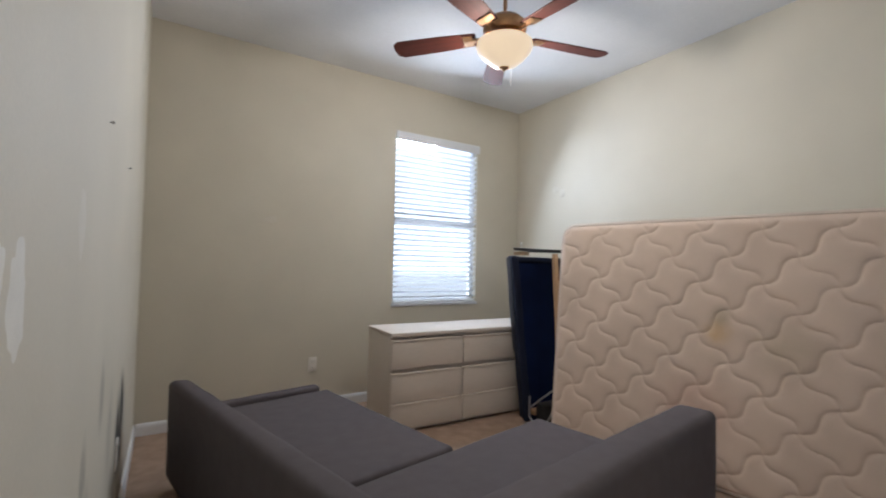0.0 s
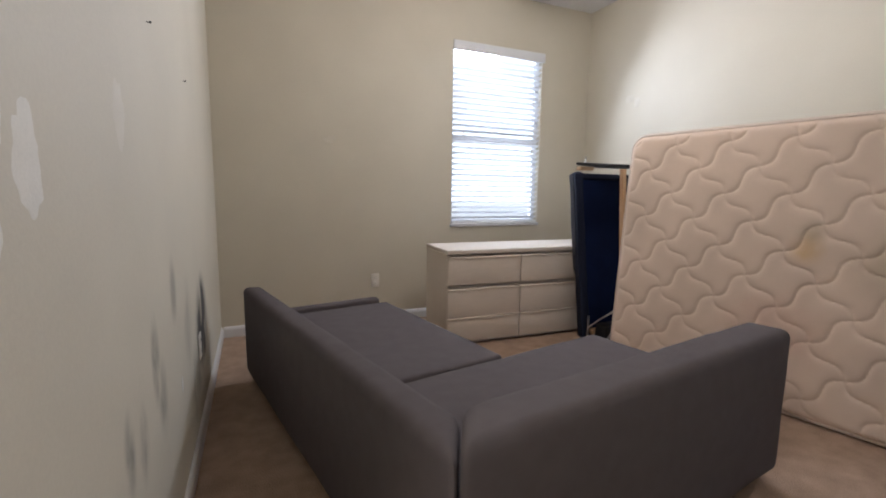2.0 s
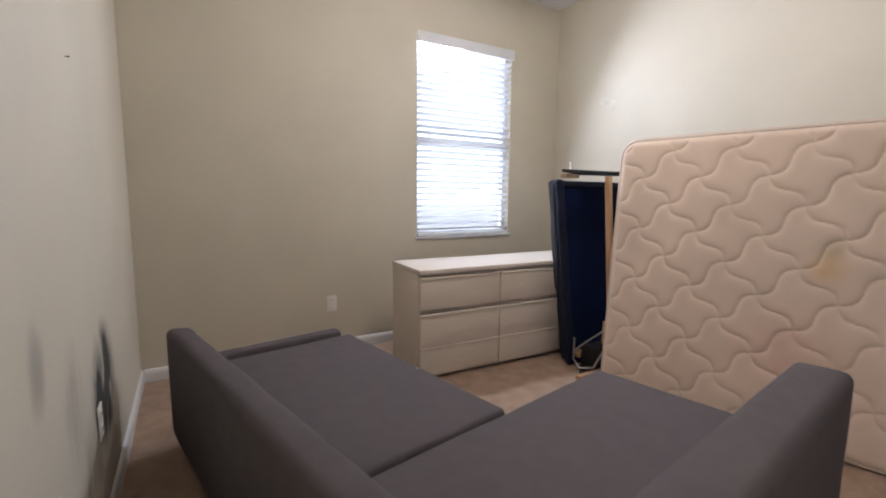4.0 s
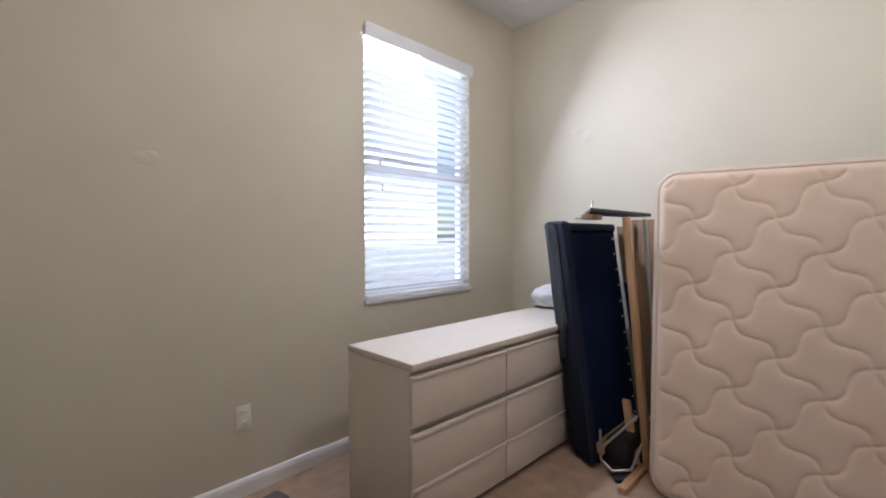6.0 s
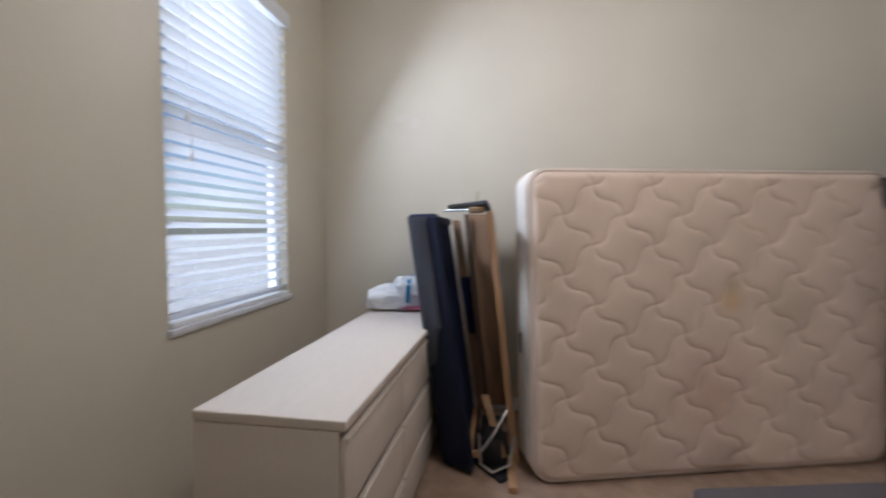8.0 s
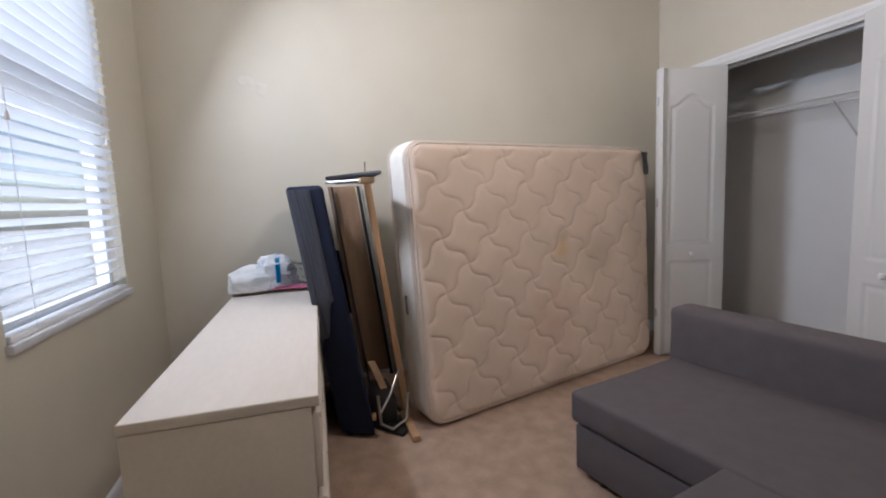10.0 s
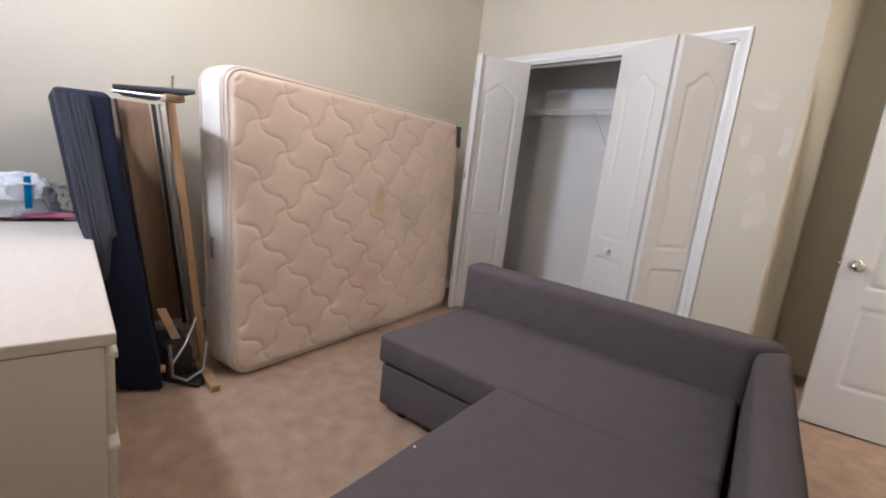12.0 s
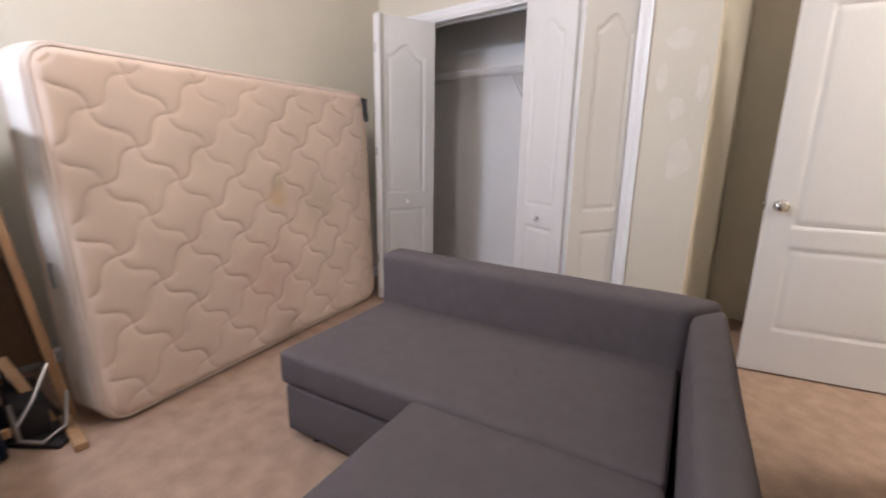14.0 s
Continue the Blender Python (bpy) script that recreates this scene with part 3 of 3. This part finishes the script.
part("side_band", bm, "band", matt, "off-white side band under plastic wrap")
for d, r0, ins in ((0.016, 0.0075, 0.006), (0.034, 0.006, -0.004), (0.050, 0.005, -0.006), (MT - 0.02, 0.008, -0.004)):
    part("piping", tube([mplace(s, max(h, r0 - 0.006), dd) for s, h, dd in rim(d, ins)], r0, 8, True), "pipe", matt)
part("handle", tube([mplace(-0.012, 0.62 - 0.018 * math.cos(a), 0.13 + 0.01 * math.sin(a)) if 0 else mplace(-0.02 - 0.006 * math.sin(a), 0.64 + 0.05 * math.cos(a), 0.13) for a in np.linspace(0, math.pi, 12)], 0.006, 6), "tag", matt)
bm = sheet(8, 10, lambda a, b7: mplace(ML - 0.015 - 0.075 * a * (1 - 0.4 * b7), MH - 0.03 - 0.16 * b7, -0.016 + 0.004 * math.sin(6 * b7 + 3 * a)))
bmesh.ops.solidify(bm, geom=bm.faces[:], thickness=0.003)
part("corner_patch", bm, "tag", matt, "torn grey corner cloth")

# ---- folded bed base leaning on the dresser ----
bed = thing("folding_bed", pose(2.395, 2.565, 0.0), "folded bed base in navy cloth with plywood panel and pine slat", "bed base")
H, LEAN = 1.305, 0.141


def leaned(bm2):
    """Tip upright pieces back towards the dresser."""
    for v in bm2.verts:
        v.co.y += LEAN * v.co.z
    return bm2


bm = prism([(0.0, 0.0), (0.075, -0.004), (0.165, 0.150), (0.098, 0.172)], 0.012, H, 0.022, 4)
bmesh.ops.subdivide_edges(bm, edges=[e for e in bm.edges if e.calc_length() > 0.5], cuts=18, use_grid_fill=True)
bm.normal_update()
part("padded_side", leaned(soft(bm, 0.006, 4, 9)), "bluegrey", bed, "blue-grey cloth side, creased")


def creased(a, b9):
    k = 0.30 + 0.70 * a
    low = 0.74 - 0.28 * a + 0.03 * math.sin(9 * a)
    z = low + (H - 0.015 - low) * b9
    x, y = 0.006 + 0.088 * k, 0.014 + 0.152 * k
    fold = 0.007 * noise.noise(Vector((a * 9, z * 2.2, 1.0))) + 0.004 * noise.noise(Vector((a * 20, z * 6, 4.0)))
    edge = min(1.0, min(a, 1 - a) / 0.10, b9 / 0.06)
    out = 0.004 + 0.010 * edge + fold * edge
    return Vector((x - out * 0.90, y + out * 0.42 + LEAN * z, z))


bm = sheet(30, 60, creased)
bmesh.ops.solidify(bm, geom=bm.faces[:], thickness=0.002)
part("dust_cover", bm, "cover", bed, "blue-grey cloth, creased and pulled down halfway, coloured paler where lit")
part("back_board", leaned(box(0.12, 0.74, 0.135, 0.168, 0.012, H - 0.01, 0.010, 3)), "bluegrey", bed)
part("top_rail", leaned(box(0.07, 0.74, 0.02, 0.135, H - 0.055, H - 0.006, 0.014, 3)), "bluegrey", bed)
part("bottom_rail", leaned(box(0.07, 0.74, 0.0, 0.135, 0.012, 0.060, 0.012, 3)), "navy", bed)
part("cloth_face", leaned(box(0.072, 0.735, 0.035, 0.050, 0.055, H - 0.05)), "navy", bed, "taut navy cloth face")
part("piping", tube([(0.083, 0.028 + LEAN * z, z) for z in (H - 0.05, 0.7, 0.06)], 0.003, 6), "plate", bed, "thin white piping")
for i in range(12):
    st = lathe([(0, 0.004), (0.006, 0.003), (0.0075, 0), (0, 0)], 10)
    bmesh.ops.rotate(st, verts=st.verts[:], matrix=Matrix.Rotation(radians(90), 3, "X"))
    z = 0.10 + i * 0.1005
    bmesh.ops.translate(st, verts=st.verts[:], vec=(0.690, 0.030 + LEAN * z, z))
    part("stud", st, "plate", bed, "pale stud head")
part("flap", leaned(box(0.722, 0.745, -0.060, 0.010, 0.50, 0.92, 0.006)), "navy", bed)


def tilted(x0, x1, y0, y1, z0, z1, bevel, ex, ey):
    """An upright bar whose top is moved by ex, ey."""
    bm2 = box(x0, x1, y0, y1, z0, z1, bevel)
    for v in bm2.verts:
        k = (v.co.z - z0) / (z1 - z0)
        v.co.x += ex * k
        v.co.y += ey * k
    return bm2


part("side_frame", tilted(0.720, 0.742, -0.030, 0.020, 0.06, H - 0.02, 0.003, 0.005, 0.17), "ply", bed)
part("plywood_panel", tilted(0.590, 0.602, -0.190, -0.020, 0.14, 1.325, 0.002, 0.13, 0.135), "ply", bed, "knotty brown plywood panel")
part("black_bar", tilted(0.545, 0.560, -0.205, -0.185, 0.12, 1.325, 0.003, 0.14, 0.125), "black", bed)
part("rear_bar", tilted(0.560, 0.572, -0.060, -0.045, 0.06, 1.325, 0.003, 0.13, 0.145), "black", bed)
part("grey_edge", tilted(0.40, 0.412, -0.205, -0.185, 0.16, 1.32, 0.003, 0.09, 0.125), "steel", bed, "grey metal edge strip")
part("pine_slat", tilted(0.175, 0.210, -0.225, -0.190, 0.0, 1.325, 0.003, 0.045, 0.145), "pine", bed, "bare pine slat")
part("pine_rail", tilted(0.085, 0.107, -0.016, 0.022, 0.062, 0.098, 0.003, 0.0, 0.0), "pine", bed)
part("pine_rail", leaned(box(0.09, 0.66, 0.004, 0.030, 0.062, 0.098, 0.003)), "pine", bed)
part("pine_foot", box(-0.10, 0.20, -0.205, -0.165, 0.0, 0.032, 0.003), "pine", bed, "pine rail end lying on the carpet")
part("pine_brace", tilted(0.18, 0.21, -0.16, -0.12, 0.022, 0.30, 0.003, 0.13, 0.10), "pine", bed)
bm = prism([(-0.20, -0.065), (0.20, 0.155), (0.62, 0.075), (0.62, -0.065)], 1.338, 1.358, 0.005, 2)
part("top_plate", bm, "black", bed, "black plate lying across the top")
part("foot_plate", prism([(-0.03, -0.13), (0.14, 0.01), (0.50, 0.01), (0.50, -0.16), (0.05, -0.20)], 0.002, 0.020, 0.004, 2), "black", bed, "black foot plate on the carpet")
part("foot_block", box(0.10, 0.40, -0.135, -0.02, 0.020, 0.16, 0.01, 2), "black", bed)
part("hinge_bracket", tube([(0.03, -0.02, 0.22), (0.02, -0.03, 0.07), (0.02, -0.09, 0.03), (0.06, -0.17, 0.05), (0.12, -0.20, 0.17)], 0.008, 8), "steel", bed, "zinc steel bracket")
part("hinge_arm", tube([(0.02, -0.03, 0.13), (0.06, -0.09, 0.20), (0.16, -0.16, 0.29)], 0.007, 8), "steel", bed, "zinc steel arm")
part("cross_pin", tube([(0.10, 0.160, 1.322), (-0.06, -0.015, 1.322)], 0.006, 8), "steel", bed)
part("pin", tube([(-0.072, -0.014, 1.345), (-0.070, -0.014, 1.405)], 0.006, 8), "chrome", bed)
part("pin_block", box(-0.125, -0.02, -0.045, 0.02, 1.305, 1.331, 0.004), "cartonboard", bed)


# ---- panelled doors ----
def leaf(w, h, panels, depth=0.034, step=0.008, arch=0.0):
    """A moulded door leaf: x across, z up, face at y = 0 and back at y = depth. panels: x0, x1, z0, z1, arched."""
    def relief(x, z):
        best = -1.0
        for x0, x1, z0, z1, arched in panels:
            zt = z1
            if arched:
                f = (x - (x0 + x1) / 2) / ((x1 - x0) / 2)
                g = max(0.0, 1 - abs(f) / 0.78)
                zt = z1 - arch + arch * (g * g * (3 - 2 * g)) ** 0.8
            best = max(best, min(x - x0, x1 - x, z - z0, (zt - z) * (0.85 if arched else 1)))
        if best <= 0:
            return 0.0
        if best < 0.010:
            return 0.007 * best / 0.010
        if best < 0.016:
            return 0.007
        if best < 0.034:
            return 0.007 - 0.005 * (best - 0.016) / 0.018
        return 0.002
    nx, nz = int(w / step), int(h / (step * 1.15))
    bm2 = sheet(nx, nz, lambda a, c: Vector((a * w, relief(a * w, c * h), c * h)))
    sheet(nx, nz, lambda a, c: Vector(((1 - a) * w, depth - relief((1 - a) * w, c * h), c * h)), bm=bm2)
    for p, q in (((0, 0), (0, h)), ((w, h), (w, 0)), ((0, h), (w, h)), ((w, 0), (0, 0))):
        v = [bm2.verts.new((p[0], 0, p[1])), bm2.verts.new((q[0], 0, q[1])), bm2.verts.new((q[0], depth, q[1])), bm2.verts.new((p[0], depth, p[1]))]
        bm2.faces.new(v)
    return bm2


BH = 2.034


def bifold_leaf(w):
    return leaf(w, BH, ((0.082, w - 0.082, 0.81, 1.86, True), (0.082, w - 0.082, 0.15, 0.69, False)), arch=0.075)


def span(p, q):
    """The pose of a leaf from plan point p to q."""
    return pose(p[0], p[1], 0.015, 0, 0, math.degrees(math.atan2(q[1] - p[1], q[0] - p[0])))


def bifold(jamb, tip, track, w, flip, label):
    """Two hinged leaves: one from the jamb to the fold, one from the fold to the track."""
    leaf_mesh = None
    dr2 = thing("bifold_door", pose(tip[0], tip[1], 0.0), label, "closet door", "closet bifold doors")
    for p, q, knobbed in ((jamb, tip, False), (tip, track, True)):
        if leaf_mesh is None:
            ob = part("leaf", bifold_leaf(w), "door", dr2)
            leaf_mesh = ob.data
        else:
            ob = new("leaf", leaf_mesh)
            ob.parent = dr2
        ob.matrix_basis = pose(-tip[0], -tip[1], 0) @ span(p, q)
        if knobbed:
            kb = lathe([(0, 0.0), (0.008, 0.0), (0.007, 0.010), (0.015, 0.018), (0.0165, 0.026), (0.011, 0.033), (0, 0.034)], 20)
            bmesh.ops.rotate(kb, verts=kb.verts[:], matrix=Matrix.Rotation(radians(-90 if flip else 90), 3, "X"))
            k2 = part("knob", kb, "trim", ob, "small white knob")
            k2.matrix_basis = pose(w / 2, 0.036 if flip else -0.002, 0.745)
    for z in (0.3, 1.1, 1.8):
        part("hinge", tube([(0.0, 0.004, z), (0.0, 0.004, z + 0.06)], 0.005, 8), "steel", dr2)
    return dr2


bifold((2.872, -0.025), (2.766, 0.428), (2.603, -0.008), 0.465, False, "white moulded bifold closet door folded open")
bifold((1.175, -0.125), (1.352, 0.250), (1.745, 0.095), 0.425, True, "white moulded bifold closet door half folded")

door = thing("door_1", pose(0.470, -0.150, 0.012, 0, 0, 196), "white two-panel interior door standing open", "door", kind="structure")
DW, DH = 0.76, 1.985
part("door_leaf", leaf(DW, DH, ((0.120, DW - 0.120, 0.79, 1.82, False), (0.120, DW - 0.120, 0.24, 0.69, False)), 0.036, 0.009), "door", door)
for side, y in ((1, 0.036), (-1, 0.0)):
    kb = lathe([(0, 0), (0.031, 0), (0.033, 0.004), (0.028, 0.010), (0.011, 0.012), (0.010, 0.026), (0.022, 0.034), (0.028, 0.046), (0.026, 0.058), (0.016, 0.064), (0, 0.065)], 28)
    bmesh.ops.rotate(kb, verts=kb.verts[:], matrix=Matrix.Rotation(radians(-90 * side), 3, "X"))
    bmesh.ops.translate(kb, verts=kb.verts[:], vec=(0.058, y, 0.90))
    part("door_knob", kb, "chrome", door, "round satin chrome knob")
part("latch_plate", box(-0.002, 0.001, 0.008, 0.028, 0.875, 0.93), "chrome", door)
part("latch", box(-0.012, 0.0, 0.012, 0.024, 0.891, 0.911, 0.003), "chrome", door)

# ---- closet shelf ----
shelf = thing("closet_shelf", pose(0, 0, 0), "white wire closet shelf on a diagonal bracket", "shelf")
SZ = 1.765
for y in (-0.69, -0.405, -0.38):
    part("long_wire", tube([(END + T + 0.02, y, SZ), (EX - 0.02, y, SZ)], 0.004, 6), "trim", shelf)
part("lip_wire", tube([(END + T + 0.02, -0.38, SZ - 0.03), (EX - 0.02, -0.38, SZ - 0.03)], 0.004, 6), "trim", shelf)
first = None
for i in range(89):
    x = END + T + 0.03 + i * 0.0264
    if first is None:
        first = part("cross_wire", tube([(0, -0.71, SZ + 0.004), (0, -0.38, SZ + 0.004), (0, -0.376, SZ - 0.03)], 0.0016, 5), "trim", shelf)
        ob = first
    else:
        ob = new("cross_wire", first.data)
        ob.parent = shelf
    ob.matrix_basis = pose(x, 0, 0)
for x in (1.5, 2.20):
    part("bracket", tube([(x, -0.395, SZ - 0.01), (x, -0.71, SZ - 0.29), (x, -0.712, SZ - 0.01)], 0.006, 8), "trim", shelf)

# ---- ceiling fan ----
fan = thing("ceiling_fan", pose(1.65, 1.985, TOP - 0.12), "bronze ceiling fan with cherry blades and a lit bowl", "ceiling fan")
part("canopy", lathe([(0, 0.119), (0.07, 0.119), (0.07, 0.10), (0.055, 0.07), (0.018, 0.06), (0, 0.06)], 32), "bronze", fan)
part("downrod", lathe([(0.011, 0.065), (0.011, -0.12)], 16), "bronze", fan)
part("motor", lathe([(0, -0.105), (0.05, -0.108), (0.10, -0.125), (0.125, -0.15), (0.128, -0.185), (0.115, -0.21), (0.08, -0.222), (0.06, -0.24), (0, -0.24)], 40), "bronze", fan)
part("fitter", lathe([(0.0, -0.235), (0.062, -0.236), (0.070, -0.252), (0.14, -0.258), (0.15, -0.265), (0.0, -0.266)], 36), "bronze", fan)
bowl = part("bowl", lathe([(0.150, -0.256), (0.162, -0.266), (0.164, -0.284), (0.152, -0.312), (0.120, -0.350), (0.082, -0.384), (0.034, -0.408), (0.0, -0.412), (0.0, -0.408), (0.080, -0.380), (0.148, -0.310), (0.158, -0.284), (0.150, -0.262)], 40), "opal", fan, "amber opal glass bowl, lit")
bowl.visible_shadow = False
part("finial", lathe([(0.0, -0.400), (0.032, -0.403), (0.026, -0.414), (0.010, -0.420), (0.008, -0.428), (0, -0.431)], 20), "bronze", fan)
part("pull_chain", tube([(0.07, 0.02, -0.25), (0.072, 0.02, -0.50)], 0.0013, 6), "steel", fan)
BLADE = [(0.17, -0.052), (0.40, -0.066), (0.66, -0.072), (0.695, -0.050), (0.705, 0.0), (0.695, 0.050), (0.66, 0.072), (0.40, 0.066), (0.17, 0.052)]
bl = part("blade", prism(BLADE, -0.004, 0.004, 0.002, 1), "blade", fan)
bm = box(0.10, 0.24, -0.018, 0.018, -0.012, -0.005, 0.003)
box(0.19, 0.25, -0.045, 0.045, -0.010, -0.005, 0.002, bm=bm)
iron = part("blade_iron", bm, "bronze", bl)
for i in range(5):
    m = pose(0, 0, -0.215, 0, 0, -14 + 72 * i) @ pose(0, 0, 0, 12, 0, 0)
    if i == 0:
        bl.matrix_basis = m
    else:
        b8 = new("blade", bl.data)
        b8.parent, b8.matrix_basis = fan, m
        i8 = new("blade_iron", iron.data)
        i8.parent = b8

# ---- outlets and wall marks ----
def outlet(m, label):
    o = thing("outlet", m, label, "outlet")
    part("cover_plate", box(-0.036, 0.036, -0.006, 0.0, -0.059, 0.059, 0.003), "plate", o)
    for z in (-0.026, 0.026):
        s = part("socket", box(-0.016, 0.016, -0.008, -0.005, z - 0.014, z + 0.014, 0.002), "plate", o)
        for x in (-0.006, 0.006):
            part("slot", box(x - 0.001, x + 0.001, -0.0088, -0.0075, z - 0.004, z + 0.005), "slot", s)
    return o


outlet(pose(1.066, NY - 0.001, 0.372), "cream duplex outlet on the beige wall")
outlet(pose(WX + 0.001, 2.26, 0.410, 0, 0, 90), "white outlet low on the scuffed wall")

for y, z in ((1.516, 1.594), (2.223, 1.588)):
    nb = lathe([(0, 0.012), (0.003, 0.011), (0.0035, 0.008), (0.0012, 0.007), (0.0012, -0.004)], 10)
    n2 = tagged(link("nail", nb, "slot"), "small dark nail in the wall", "nail")
    n2.matrix_world = pose(WX, y, z, 0, 90, 0)


def smear(name, material, m, w, h, seed, label, thick=0.0012):
    """An uneven dab lying on a wall: x across, z up, y out of the wall."""
    bm2 = bmesh.new()
    n = 40
    rim2 = []
    for i in range(n):
        a = 2 * math.pi * i / n
        k = 1 + 0.35 * noise.noise(Vector((math.cos(a) * 1.7 + seed, math.sin(a) * 1.7, seed))) + 0.15 * noise.noise(Vector((math.cos(a) * 5, math.sin(a) * 5 + seed, 0)))
        rim2.append(bm2.verts.new((math.cos(a) * w / 2 * k, 0.0, math.sin(a) * h / 2 * k)))
    inner = [bm2.verts.new((v.co.x * 0.93, -thick, v.co.z * 0.95)) for v in rim2]
    for i in range(n):
        bm2.faces.new((rim2[i], rim2[(i + 1) % n], inner[(i + 1) % n], inner[i]))
    bm2.faces.new(inner)
    bmesh.ops.recalc_face_normals(bm2, faces=bm2.faces[:])
    ob = tagged(link(name, bm2, material), label, "wall mark", "wall marks")
    ob.matrix_world = m
    return ob


for y, z, w, h, s in ((0.700, 1.165, 0.075, 0.135, 1.0), (0.625, 1.205, 0.045, 0.06, 3.0), (0.60, 1.09, 0.04, 0.06, 4.5), (1.145, 1.285, 0.09, 0.13, 5.0)):
    smear("spackle_patch", "patch" if s != 5 else "patch2", pose(WX, y, z, 0, 0, 90), w, h, s, "whitish spackle patch on the beige wall", 0.0004)
smear("paint_chip", "trim", pose(WX, 1.731, 0.444, 0, 14, 90), 0.022, 0.055, 2.0, "small white chip in the scuffed wall paint", 0.0008)
for x, z, w, h, s in ((0.945, 1.735, 0.13, 0.10, 6.0), (1.015, 1.55, 0.06, 0.14, 7.0), (0.820, 1.51, 0.05, 0.18, 8.0), (0.925, 1.39, 0.08, 0.12, 9.0), (0.885, 1.12, 0.13, 0.20, 10.0)):
    smear("touch_up_patch", "patch3", pose(x, SY, z, 0, 0, 180), w, h, s, "pale paint touch-up on the beige wall", 0.0005)
smear("touch_up_patch", "patch2", pose(0.703, NY, 1.544), 0.10, 0.06, 11.0, "pale paint touch-up on the beige wall")
for y, z, w, h, s in ((3.12, 1.99, 0.10, 0.06, 12.0), (3.03, 1.945, 0.07, 0.08, 13.0)):
    smear("touch_up_patch", "patch2", pose(EX, y, z, 0, 0, -90), w, h, s, "pale paint touch-up on the beige wall")

crumb = tagged(link("lint_speck", lump(0.004, 0.003, 0.003, 2.0, 0.3, 6), "linen"), "tiny white lint speck on the sofa seat", "lint")
crumb.matrix_world = pose(1.04, 2.204, SEAT + 0.008)
